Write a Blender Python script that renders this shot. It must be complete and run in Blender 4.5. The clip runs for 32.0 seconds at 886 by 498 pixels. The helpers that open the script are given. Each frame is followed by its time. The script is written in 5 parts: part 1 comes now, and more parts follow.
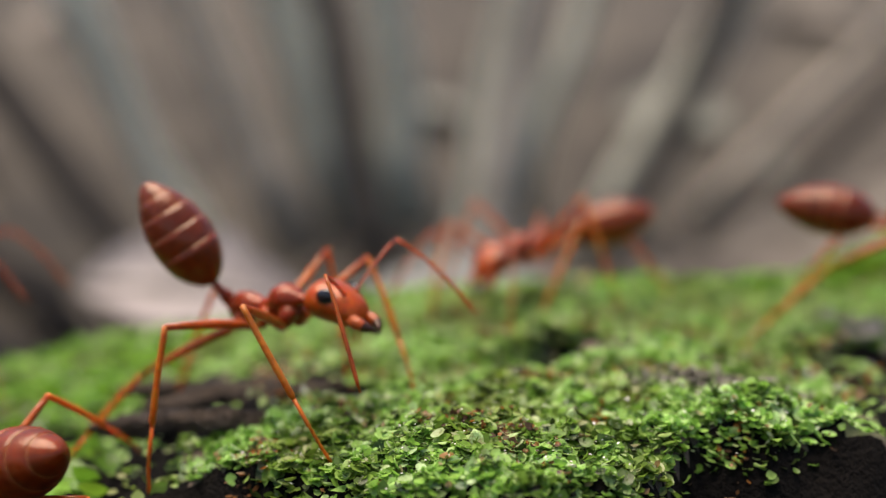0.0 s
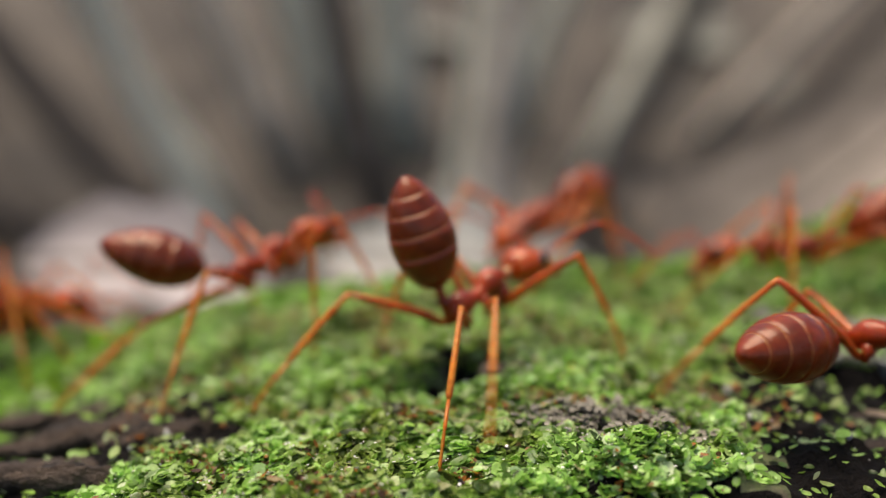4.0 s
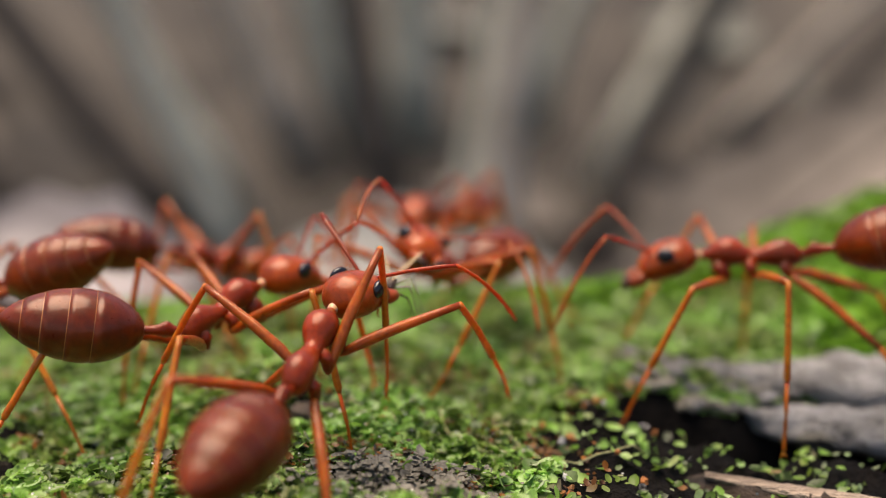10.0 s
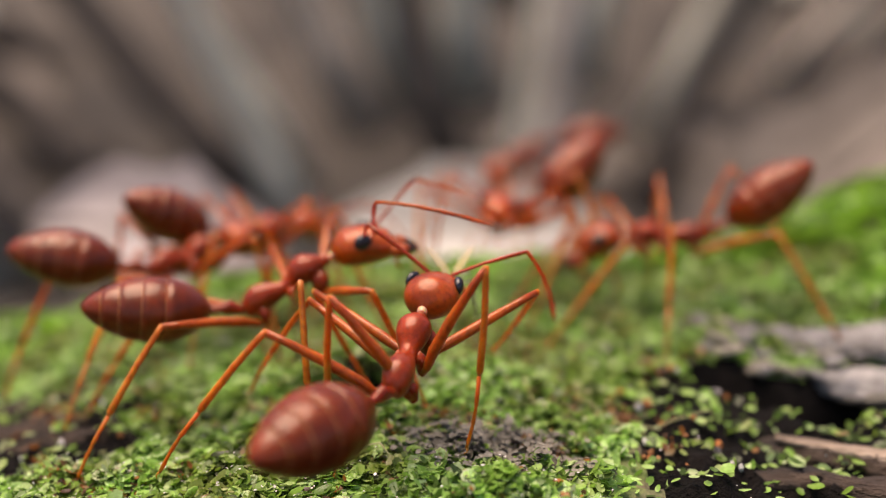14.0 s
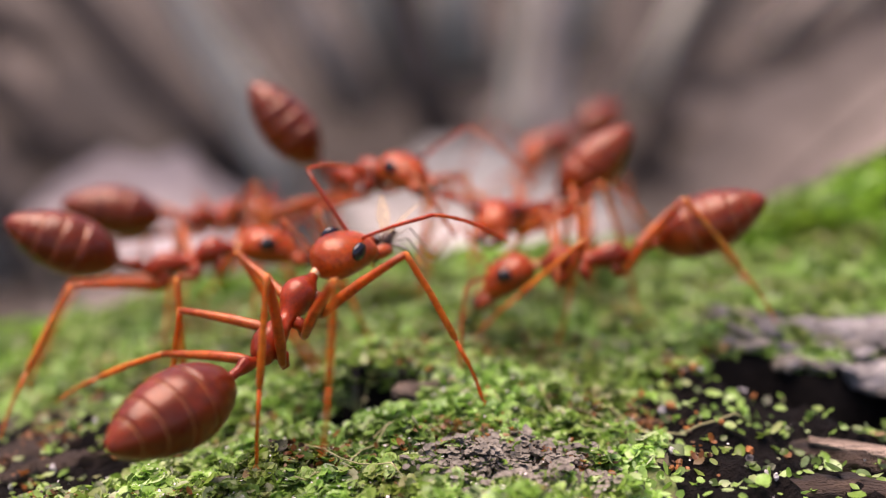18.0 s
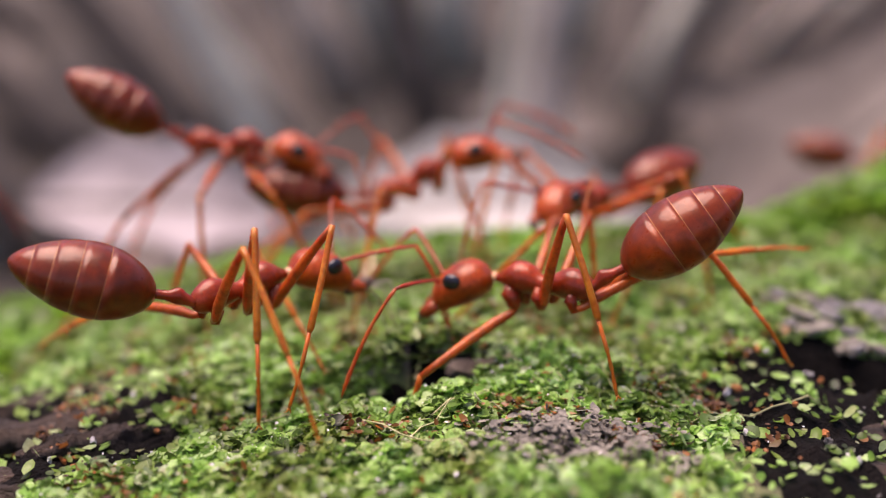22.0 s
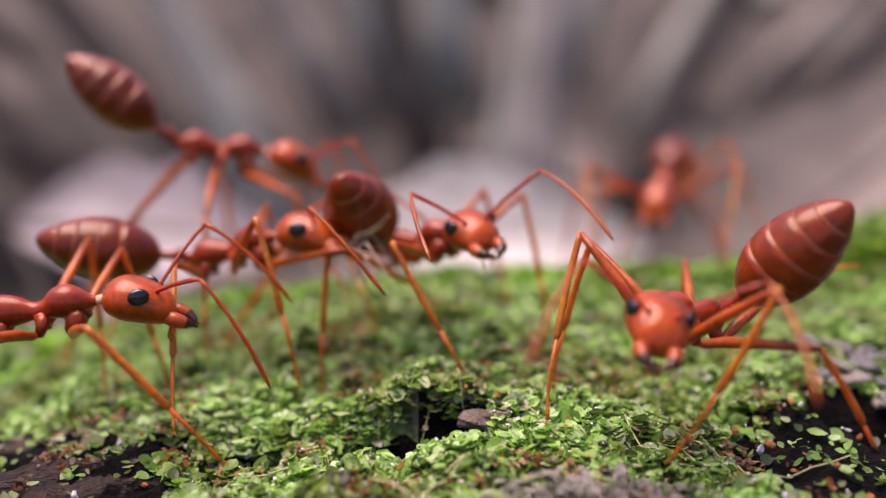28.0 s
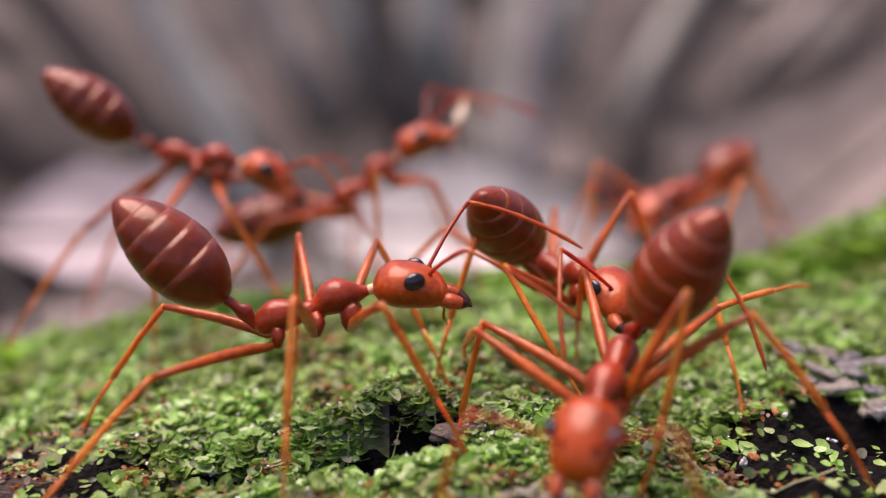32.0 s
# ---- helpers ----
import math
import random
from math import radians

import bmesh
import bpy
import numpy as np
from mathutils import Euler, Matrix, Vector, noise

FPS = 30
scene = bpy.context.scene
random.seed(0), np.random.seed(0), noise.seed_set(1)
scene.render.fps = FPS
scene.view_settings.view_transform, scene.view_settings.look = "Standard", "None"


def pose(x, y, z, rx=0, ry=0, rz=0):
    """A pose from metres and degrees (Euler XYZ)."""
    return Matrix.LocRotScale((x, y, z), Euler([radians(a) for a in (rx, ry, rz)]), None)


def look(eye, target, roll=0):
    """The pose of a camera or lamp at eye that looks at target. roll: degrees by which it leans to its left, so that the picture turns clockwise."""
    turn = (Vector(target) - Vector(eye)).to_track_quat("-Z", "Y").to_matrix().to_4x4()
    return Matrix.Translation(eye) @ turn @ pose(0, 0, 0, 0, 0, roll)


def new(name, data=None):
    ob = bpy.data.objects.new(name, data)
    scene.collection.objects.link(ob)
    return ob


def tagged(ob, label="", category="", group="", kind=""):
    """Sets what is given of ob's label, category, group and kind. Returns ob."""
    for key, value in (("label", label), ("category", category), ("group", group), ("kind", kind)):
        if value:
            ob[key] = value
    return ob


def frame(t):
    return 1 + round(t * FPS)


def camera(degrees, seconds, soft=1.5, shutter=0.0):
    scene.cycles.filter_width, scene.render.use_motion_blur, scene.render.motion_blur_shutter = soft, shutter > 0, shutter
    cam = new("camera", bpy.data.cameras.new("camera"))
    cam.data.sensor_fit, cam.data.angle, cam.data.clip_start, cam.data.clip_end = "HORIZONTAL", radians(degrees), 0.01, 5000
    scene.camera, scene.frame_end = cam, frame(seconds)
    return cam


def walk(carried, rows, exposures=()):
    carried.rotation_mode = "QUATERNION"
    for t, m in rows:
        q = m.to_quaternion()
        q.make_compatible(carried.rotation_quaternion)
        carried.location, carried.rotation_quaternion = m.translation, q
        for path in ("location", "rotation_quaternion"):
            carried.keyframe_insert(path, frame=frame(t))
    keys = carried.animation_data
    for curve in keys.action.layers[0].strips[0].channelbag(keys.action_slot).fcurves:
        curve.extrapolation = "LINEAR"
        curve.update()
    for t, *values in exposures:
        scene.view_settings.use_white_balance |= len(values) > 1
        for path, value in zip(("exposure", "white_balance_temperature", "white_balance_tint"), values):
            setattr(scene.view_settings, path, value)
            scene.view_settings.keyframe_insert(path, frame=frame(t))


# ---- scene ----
def cm(x, y, z):
    """A place from centimetres."""
    return Vector((x * 0.01, y * 0.01, z * 0.01))


cam = camera(45, 32.0, soft=1.1, shutter=0.4)
cam.data.dof.use_dof = True
cam.data.dof.focus_distance = 0.0243
cam.data.dof.aperture_fstop = 38.0
walk(cam, (
    (0, look(cm(-0.367, -3.284, 0.761), cm(-0.304, -1.104, 0.466), 1.5)),
    (0.5, look(cm(-0.365, -3.255, 0.754), cm(-0.317, -1.076, 0.452), 1.5)),
    (1, look(cm(-0.369, -3.190, 0.747), cm(-0.326, -1.014, 0.425), 1.5)),
    (1.5, look(cm(-0.368, -3.150, 0.784), cm(-0.322, -0.981, 0.419), 1.5)),
    (2, look(cm(-0.360, -3.151, 0.797), cm(-0.313, -0.984, 0.417), 1.5)),
    (2.5, look(cm(-0.354, -3.131, 0.812), cm(-0.298, -0.966, 0.426), 1.4)),
    (3, look(cm(-0.350, -3.129, 0.827), cm(-0.272, -0.964, 0.447), 1.5)),
    (3.5, look(cm(-0.100, -3.057, 0.884), cm(-0.075, -0.893, 0.490), -0.2)),
    (5.5, look(cm(0.139, -2.764, 1.172), cm(0.260, -0.650, 0.575), 0.6)),
    (6, look(cm(0.397, -2.780, 1.095), cm(0.464, -0.639, 0.593), 0.5)),
    (6.5, look(cm(0.534, -2.725, 1.020), cm(0.592, -0.571, 0.575), 1.5)),
    (7, look(cm(0.618, -2.630, 0.973), cm(0.680, -0.469, 0.567), 1.0)),
    (7.5, look(cm(0.643, -2.596, 0.966), cm(0.708, -0.432, 0.572), 0.5)),
    (8, look(cm(0.639, -2.595, 0.976), cm(0.693, -0.433, 0.571), 0.1)),
    (8.5, look(cm(0.588, -2.624, 1.006), cm(0.642, -0.467, 0.576), 0.4)),
    (9, look(cm(0.572, -2.598, 1.003), cm(0.607, -0.445, 0.553), 0.8)),
    (9.5, look(cm(0.566, -2.621, 1.013), cm(0.574, -0.469, 0.555), 0.8)),
    (10, look(cm(0.558, -2.664, 1.022), cm(0.554, -0.513, 0.559), 1.3)),
    (10.5, look(cm(0.551, -2.691, 1.043), cm(0.529, -0.542, 0.574), 0.9)),
    (11, look(cm(0.525, -2.748, 1.070), cm(0.503, -0.600, 0.595), 1.2)),
    (11.5, look(cm(0.507, -2.819, 1.097), cm(0.487, -0.671, 0.619), 1.5)),
    (12, look(cm(0.493, -2.845, 1.110), cm(0.466, -0.699, 0.628), 1.6)),
    (12.5, look(cm(0.485, -2.869, 1.132), cm(0.421, -0.729, 0.627), 0.9)),
    (13, look(cm(0.430, -2.862, 1.151), cm(0.352, -0.730, 0.613), 0.5)),
    (13.5, look(cm(0.453, -2.857, 1.148), cm(0.356, -0.731, 0.589), 0.0)),
    (14, look(cm(0.479, -2.828, 1.147), cm(0.368, -0.704, 0.581), -0.6)),
    (14.5, look(cm(0.491, -2.787, 1.139), cm(0.376, -0.665, 0.568), -1.0)),
    (16.5, look(cm(0.486, -2.685, 1.153), cm(0.364, -0.568, 0.567), -2.2)),
    (17, look(cm(0.487, -2.662, 1.151), cm(0.364, -0.545, 0.564), -2.2)),
    (17.5, look(cm(0.469, -2.667, 1.160), cm(0.348, -0.554, 0.560), -2.3)),
    (18, look(cm(0.440, -2.649, 1.169), cm(0.338, -0.540, 0.553), -2.2)),
    (18.5, look(cm(0.459, -2.654, 1.165), cm(0.346, -0.545, 0.549), -2.4)),
    (19, look(cm(0.446, -2.629, 1.157), cm(0.341, -0.522, 0.536), -2.2)),
    (19.5, look(cm(0.440, -2.645, 1.164), cm(0.331, -0.540, 0.533), -2.2)),
    (20, look(cm(0.442, -2.650, 1.161), cm(0.331, -0.546, 0.530), -2.2)),
    (20.5, look(cm(0.442, -2.645, 1.160), cm(0.328, -0.541, 0.527), -2.2)),
    (21, look(cm(0.423, -2.660, 1.165), cm(0.310, -0.559, 0.524), -2.1)),
    (21.5, look(cm(0.309, -2.618, 1.148), cm(0.218, -0.520, 0.491), -0.9)),
    (22, look(cm(0.249, -2.566, 1.072), cm(0.176, -0.455, 0.455), -0.9)),
    (22.5, look(cm(0.214, -2.509, 1.054), cm(0.149, -0.398, 0.439), -0.4)),
    (23, look(cm(0.196, -2.469, 1.043), cm(0.144, -0.358, 0.427), -0.0)),
    (23.5, look(cm(0.211, -2.426, 1.056), cm(0.161, -0.313, 0.446), 0.2)),
    (24, look(cm(0.292, -2.399, 1.143), cm(0.230, -0.295, 0.501), 0.0)),
    (24.5, look(cm(0.397, -2.427, 1.127), cm(0.287, -0.311, 0.533), -0.8)),
    (26.5, look(cm(0.421, -2.377, 1.104), cm(0.279, -0.263, 0.512), -1.6)),
    (27, look(cm(0.250, -2.413, 1.062), cm(0.166, -0.287, 0.501), -0.5)),
    (27.5, look(cm(0.189, -2.402, 1.049), cm(0.131, -0.275, 0.493), -0.1)),
    (28, look(cm(0.194, -2.381, 1.051), cm(0.136, -0.255, 0.490), 0.0)),
    (28.5, look(cm(0.208, -2.392, 1.058), cm(0.141, -0.266, 0.496), 0.1)),
    (29, look(cm(0.197, -2.390, 1.052), cm(0.140, -0.262, 0.496), 0.1)),
    (29.5, look(cm(0.203, -2.388, 1.053), cm(0.136, -0.261, 0.497), -0.1)),
    (30, look(cm(0.196, -2.379, 1.057), cm(0.134, -0.253, 0.494), 0.0)),
    (30.5, look(cm(0.187, -2.376, 1.052), cm(0.133, -0.250, 0.490), 0.1)),
    (31, look(cm(0.200, -2.375, 1.060), cm(0.137, -0.250, 0.492), -0.1)),
    (31.5, look(cm(0.205, -2.348, 1.058), cm(0.150, -0.224, 0.489), 0.1)),
    (32, look(cm(0.231, -2.282, 1.046), cm(0.198, -0.156, 0.482), -0.2)),
), exposures=((0, 0.68, 7100, 15), (3.5, 0.64, 7150, 15), (6, 0.58, 7300, 17), (12, 0.61, 7350, 19), (14, 0.70, 7600, 26), (17, 0.84, 7150, 37), (32, 0.80, 6700, 40)))

# ---- light: open shade under a bright, hazy sky ----
world = bpy.data.worlds.new("sky")
scene.world = world
world.use_nodes = True
wt = world.node_tree
sky = wt.nodes.new("ShaderNodeTexSky")
sky.sky_type, sky.sun_disc = "NISHITA", False
sky.sun_elevation, sky.sun_rotation = radians(76), radians(-67)
wt.links.new(sky.outputs[0], wt.nodes["Background"].inputs[0])
wt.nodes["Background"].inputs[1].default_value = 0.13
sun = new("sun", bpy.data.lights.new("sun", "SUN"))
sun.data.energy, sun.data.angle, sun.data.color = 4.8, radians(54), (1.0, 0.90, 0.76)
sun.matrix_world = look((-0.35, 0.15, 1.52), (0, 0, 0))


# ---- materials ----
def nodes_of(name):
    m = bpy.data.materials.new(name)
    m.use_nodes = True
    return m, m.node_tree, m.node_tree.nodes["Principled BSDF"]


def add(nt, kind, **values):
    n = nt.nodes.new(kind)
    for key, value in values.items():
        n.inputs[key].default_value = value
    return n


def ramp(nt, fac, stops):
    r = nt.nodes.new("ShaderNodeValToRGB")
    el = r.color_ramp.elements
    while len(el) < len(stops):
        el.new(0.5)
    for e, (p, c) in zip(el, stops):
        e.position, e.color = p, (*c, 1)
    nt.links.new(fac, r.inputs[0])
    return r.outputs[0]


def mixed(nt, fac, a, b, mode="MIX"):
    m = nt.nodes.new("ShaderNodeMix")
    m.data_type, m.blend_type = "RGBA", mode
    for sock, v in ((m.inputs[0], fac), (m.inputs[6], a), (m.inputs[7], b)):
        if isinstance(v, bpy.types.NodeSocket):
            nt.links.new(v, sock)
        else:
            sock.default_value = v
    return m.outputs[2]


def noise_of(nt, scale, detail=4.0, coords="Object", rough=0.6):
    tc = nt.nodes.new("ShaderNodeTexCoord")
    n = add(nt, "ShaderNodeTexNoise", Scale=scale, Detail=detail, Roughness=rough)
    nt.links.new(tc.outputs[coords], n.inputs["Vector"])
    return n.outputs["Fac"]


def bumped(nt, b, height, strength, distance):
    bp = add(nt, "ShaderNodeBump", Strength=strength, Distance=distance)
    nt.links.new(height, bp.inputs["Height"])
    nt.links.new(bp.outputs[0], b.inputs["Normal"])


def chitin(name, dark, light, rough=0.3, sss=0.25, scale=900.0):
    """Insect cuticle: mottled amber colour, faint dust, a soft base under a thin gloss."""
    m, nt, b = nodes_of(name)
    big, fine = noise_of(nt, scale, 3), noise_of(nt, scale * 9, 4)
    col = ramp(nt, big, [(0.3, dark), (0.7, light)])
    col = mixed(nt, ramp(nt, fine, [(0.42, (0, 0, 0)), (0.75, (0.6, 0.6, 0.6))]), col, (*[c * 0.6 for c in dark], 1))
    dust = ramp(nt, noise_of(nt, scale * 3, 5), [(0.62, (0, 0, 0)), (0.8, (0.08, 0.08, 0.08))])
    col = mixed(nt, dust, col, (0.40, 0.22, 0.12, 1))
    nt.links.new(col, b.inputs["Base Color"])
    b.inputs["Subsurface Weight"].default_value = sss
    b.inputs["Subsurface Radius"].default_value = (1.0, 0.18, 0.04)
    b.inputs["Subsurface Scale"].default_value = 0.0008
    rr = ramp(nt, fine, [(0.3, (rough + 0.02,) * 3), (0.7, (rough + 0.20,) * 3)])
    nt.links.new(rr, b.inputs["Roughness"])
    b.inputs["Specular IOR Level"].default_value = 0.26
    b.inputs["Specular Tint"].default_value = (1.0, 0.78, 0.58, 1)
    b.inputs["Coat Weight"].default_value = 0.26
    b.inputs["Coat Tint"].default_value = (1.0, 0.92, 0.86, 1)
    b.inputs["Coat Roughness"].default_value = 0.16
    bumped(nt, b, fine, 0.35, 0.00003)
    return m


M_BODY = chitin("red_chitin", (0.090, 0.009, 0.0018), (0.29, 0.034, 0.0045), 0.24, 0.40, 1100)
M_HEAD = chitin("head_chitin", (0.115, 0.014, 0.002), (0.40, 0.066, 0.004), 0.24, 0.5, 900)
M_GAST = chitin("gaster_chitin", (0.066, 0.0080, 0.0018), (0.25, 0.037, 0.0035), 0.24, 0.35, 480)
M_LEG = chitin("leg_chitin", (0.13, 0.024, 0.003), (0.38, 0.092, 0.009), 0.26, 0.45, 900)
M_SHIN = chitin("shin_chitin", (0.24, 0.062, 0.006), (0.54, 0.190, 0.018), 0.26, 0.45, 900)
M_BAND = chitin("pale_membrane", (0.24, 0.085, 0.028), (0.42, 0.17, 0.06), 0.32, 0.3, 1500)
M_NECK = chitin("neck_membrane", (0.50, 0.24, 0.12), (0.72, 0.45, 0.28), 0.30, 0.4, 1500)
M_TOOTH = chitin("tooth_chitin", (0.010, 0.004, 0.003), (0.045, 0.012, 0.006), 0.2, 0.0, 1500)
M_JAW = chitin("jaw_chitin", (0.14, 0.022, 0.005), (0.40, 0.075, 0.012), 0.25, 0.2, 1500)


def eye_material():
    m, nt, b = nodes_of("compound_eye")
    tc = nt.nodes.new("ShaderNodeTexCoord")
    v = add(nt, "ShaderNodeTexVoronoi", Scale=90000.0)
    nt.links.new(tc.outputs["Object"], v.inputs["Vector"])
    col = ramp(nt, v.outputs["Distance"], [(0.2, (0.012, 0.012, 0.016)), (0.8, (0.004, 0.004, 0.005))])
    nt.links.new(col, b.inputs["Base Color"])
    b.inputs["Roughness"].default_value = 0.16
    bumped(nt, b, v.outputs["Distance"], 0.15, 0.00001)
    return m


M_EYE = eye_material()


def moss_material(name, stops, shade):
    m, nt, b = nodes_of(name)
    geo = nt.nodes.new("ShaderNodeNewGeometry")
    info = nt.nodes.new("ShaderNodeObjectInfo")
    both = nt.nodes.new("ShaderNodeMath")
    both.operation = "ADD"
    nt.links.new(geo.outputs["Random Per Island"], both.inputs[0])
    nt.links.new(info.outputs["Random"], both.inputs[1])
    turn = nt.nodes.new("ShaderNodeMath")
    turn.operation = "FRACT"
    nt.links.new(both.outputs[0], turn.inputs[0])
    col = ramp(nt, turn.outputs[0], stops)
    patch = noise_of(nt, 330, 4)
    pat = ramp(nt, patch, [(0.38, shade), (0.58, (1, 1, 1))])
    col = mixed(nt, 1.0, col, pat, "MULTIPLY")
    fine = noise_of(nt, 12000, 3)
    spots = ramp(nt, fine, [(0.35, (0.75, 0.78, 0.7)), (0.65, (1.0, 1.0, 1.0))])
    col = mixed(nt, 1.0, col, spots, "MULTIPLY")
    nt.links.new(col, b.inputs["Base Color"])
    b.inputs["Roughness"].default_value = 0.36
    b.inputs["Specular IOR Level"].default_value = 0.55
    b.inputs["Subsurface Weight"].default_value = 0.0
    b.inputs["Transmission Weight"].default_value = 0.0
    tr = nt.nodes.new("ShaderNodeBsdfTranslucent")
    nt.links.new(col, tr.inputs["Color"])
    ms = nt.nodes.new("ShaderNodeMixShader")
    ms.inputs[0].default_value = 0.54
    nt.links.new(b.outputs[0], ms.inputs[1])
    nt.links.new(tr.outputs[0], ms.inputs[2])
    nt.links.new(ms.outputs[0], nt.nodes["Material Output"].inputs["Surface"])
    bumped(nt, b, fine, 0.3, 0.00003)
    return m


M_MOSS = moss_material("moss_leaf", [(0.0, (0.040, 0.068, 0.018)), (0.18, (0.125, 0.245, 0.045)), (0.42, (0.295, 0.57, 0.095)), (0.75, (0.49, 0.79, 0.22)), (0.93, (0.66, 0.87, 0.46)), (0.985, (0.60, 0.68, 0.48)), (1.0, (0.46, 0.20, 0.06))],
                       (0.60, 0.50, 0.38))
M_MOSS_FAR = moss_material("moss_slope", [(0.0, (0.09, 0.21, 0.020)), (0.5, (0.20, 0.44, 0.040)), (1.0, (0.32, 0.60, 0.08))], (0.6, 0.55, 0.45))
M_DEBRIS = moss_material("rusty_debris", [(0.0, (0.05, 0.032, 0.022)), (0.3, (0.16, 0.085, 0.045)), (0.6, (0.36, 0.15, 0.045)), (0.85, (0.58, 0.22, 0.05)), (1.0, (0.50, 0.42, 0.33))], (0.7, 0.6, 0.5))


def soil_material():
    m, nt, b = nodes_of("mossy_bark")
    big, mid, fine = noise_of(nt, 180, 5), noise_of(nt, 1400, 5), noise_of(nt, 9000, 4)
    col = ramp(nt, mid, [(0.3, (0.018, 0.013, 0.011)), (0.52, (0.060, 0.042, 0.030)), (0.75, (0.16, 0.11, 0.075))])
    green = ramp(nt, fine, [(0.3, (0.045, 0.075, 0.014)), (0.7, (0.10, 0.15, 0.025))])
    fac = ramp(nt, big, [(0.46, (0, 0, 0)), (0.58, (1, 1, 1))])
    col = mixed(nt, fac, col, green)
    nt.links.new(col, b.inputs["Base Color"])
    b.inputs["Roughness"].default_value = 0.75
    bumped(nt, b, mid, 0.8, 0.0003)
    return m


M_SOIL = soil_material()


def plain(name, dark, light, scale, rough=0.7, bump=0.4, depth=0.0002, spec=0.4, stretch=None):
    m, nt, b = nodes_of(name)
    tc = nt.nodes.new("ShaderNodeTexCoord")
    mp = nt.nodes.new("ShaderNodeMapping")
    mp.inputs["Scale"].default_value = stretch or (1, 1, 1)
    nt.links.new(tc.outputs["Object"], mp.inputs["Vector"])
    outs = []
    for s, d in ((scale, 5.0), (scale * 7, 4.0)):
        n = add(nt, "ShaderNodeTexNoise", Scale=s, Detail=d, Roughness=0.62)
        nt.links.new(mp.outputs[0], n.inputs["Vector"])
        outs.append(n.outputs["Fac"])
    col = ramp(nt, outs[0], [(0.32, dark), (0.68, light)])
    dirt = ramp(nt, outs[1], [(0.3, (0.62, 0.6, 0.58)), (0.6, (1, 1, 1))])
    col = mixed(nt, 1.0, col, dirt, "MULTIPLY")
    nt.links.new(col, b.inputs["Base Color"])
    b.inputs["Roughness"].default_value = rough
    b.inputs["Specular IOR Level"].default_value = spec
    bumped(nt, b, outs[1], bump, depth)
    return m


M_CRUST = plain("grey_crust", (0.085, 0.080, 0.062), (0.26, 0.245, 0.195), 1500)
M_BARK = plain("pale_bark", (0.035, 0.034, 0.030), (0.56, 0.55, 0.53), 1000, bump=1.0, depth=0.0006, stretch=(0.5, 1, 1))
M_TANWOOD = plain("tan_wood", (0.09, 0.065, 0.045), (0.46, 0.36, 0.27), 900, bump=0.9, depth=0.0004, stretch=(0.35, 1, 1))
# Black of the rotten edge, also standing for shade in gap, hollows, ends.
M_BLACK = plain("black_rot_and_shade", (0.002, 0.0018, 0.0015), (0.011, 0.0085, 0.007), 900, rough=0.85, bump=1.0, depth=0.0006, spec=0.12)
M_GRAIN_SPARKLE = plain("white_grain_sparkle", (0.55, 0.53, 0.50), (0.85, 0.84, 0.82), 3000, rough=0.25)
M_TANSOIL = plain("tan_soil", (0.10, 0.075, 0.055), (0.34, 0.26, 0.19), 1800, bump=0.9, depth=0.0003)
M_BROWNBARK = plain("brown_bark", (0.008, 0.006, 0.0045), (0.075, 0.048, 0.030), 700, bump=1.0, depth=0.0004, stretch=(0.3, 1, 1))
M_FIBRE = plain("dry_stem", (0.28, 0.30, 0.12), (0.50, 0.48, 0.25), 2500, rough=0.5)
M_RUST = plain("rusty_frass", (0.28, 0.085, 0.02), (0.55, 0.22, 0.06), 3000)
M_LITTER = plain("leaf_litter", (0.012, 0.010, 0.008), (0.080, 0.068, 0.053), 13, rough=0.85, bump=0.3, depth=0.002)
M_DRYLEAF = plain("dry_leaf", (0.097, 0.079, 0.062), (0.175, 0.147, 0.121), 60, rough=0.6)
# Pale colours of the two leaves added for the background glow.
M_PINKGLOW_LEAF = plain("pink_glow_leaf", (0.17, 0.147, 0.145), (0.33, 0.295, 0.29), 60, rough=0.5)
M_WHITEGLOW_LEAF = plain("white_glow_leaf", (0.25, 0.25, 0.225), (0.44, 0.43, 0.395), 60, rough=0.6)
M_BROWNLEAF = plain("brown_leaf", (0.10, 0.085, 0.07), (0.19, 0.165, 0.14), 60, rough=0.7)
M_GREYLEAF = plain("grey_green_leaf", (0.10, 0.105, 0.09), (0.20, 0.21, 0.18), 60, rough=0.7)
# Reed tones stand for the background blur streaks and the dark corners.
M_STREAK_DARK = plain("dark_streak", (0.045, 0.038, 0.032), (0.10, 0.085, 0.07), 40, rough=0.8)
M_STREAK_GREY = plain("grey_streak", (0.26, 0.275, 0.23), (0.46, 0.475, 0.40), 40, rough=0.8)
M_STREAK_PALE = plain("pale_streak", (0.27, 0.245, 0.20), (0.48, 0.43, 0.36), 40, rough=0.8)


def wing_material():
    m, nt, b = nodes_of("insect_wing")
    n = noise_of(nt, 2500, 3)
    nt.links.new(ramp(nt, n, [(0.3, (0.38, 0.26, 0.12)), (0.7, (0.58, 0.45, 0.26))]), b.inputs["Base Color"])
    b.inputs["Roughness"].default_value = 0.25
    tr = nt.nodes.new("ShaderNodeBsdfTransparent")
    ms = nt.nodes.new("ShaderNodeMixShader")
    ms.inputs[0].default_value = 0.5
    nt.links.new(tr.outputs[0], ms.inputs[1])
    nt.links.new(b.outputs[0], ms.inputs[2])
    nt.links.new(ms.outputs[0], nt.nodes["Material Output"].inputs["Surface"])
    return m


M_WING = wing_material()
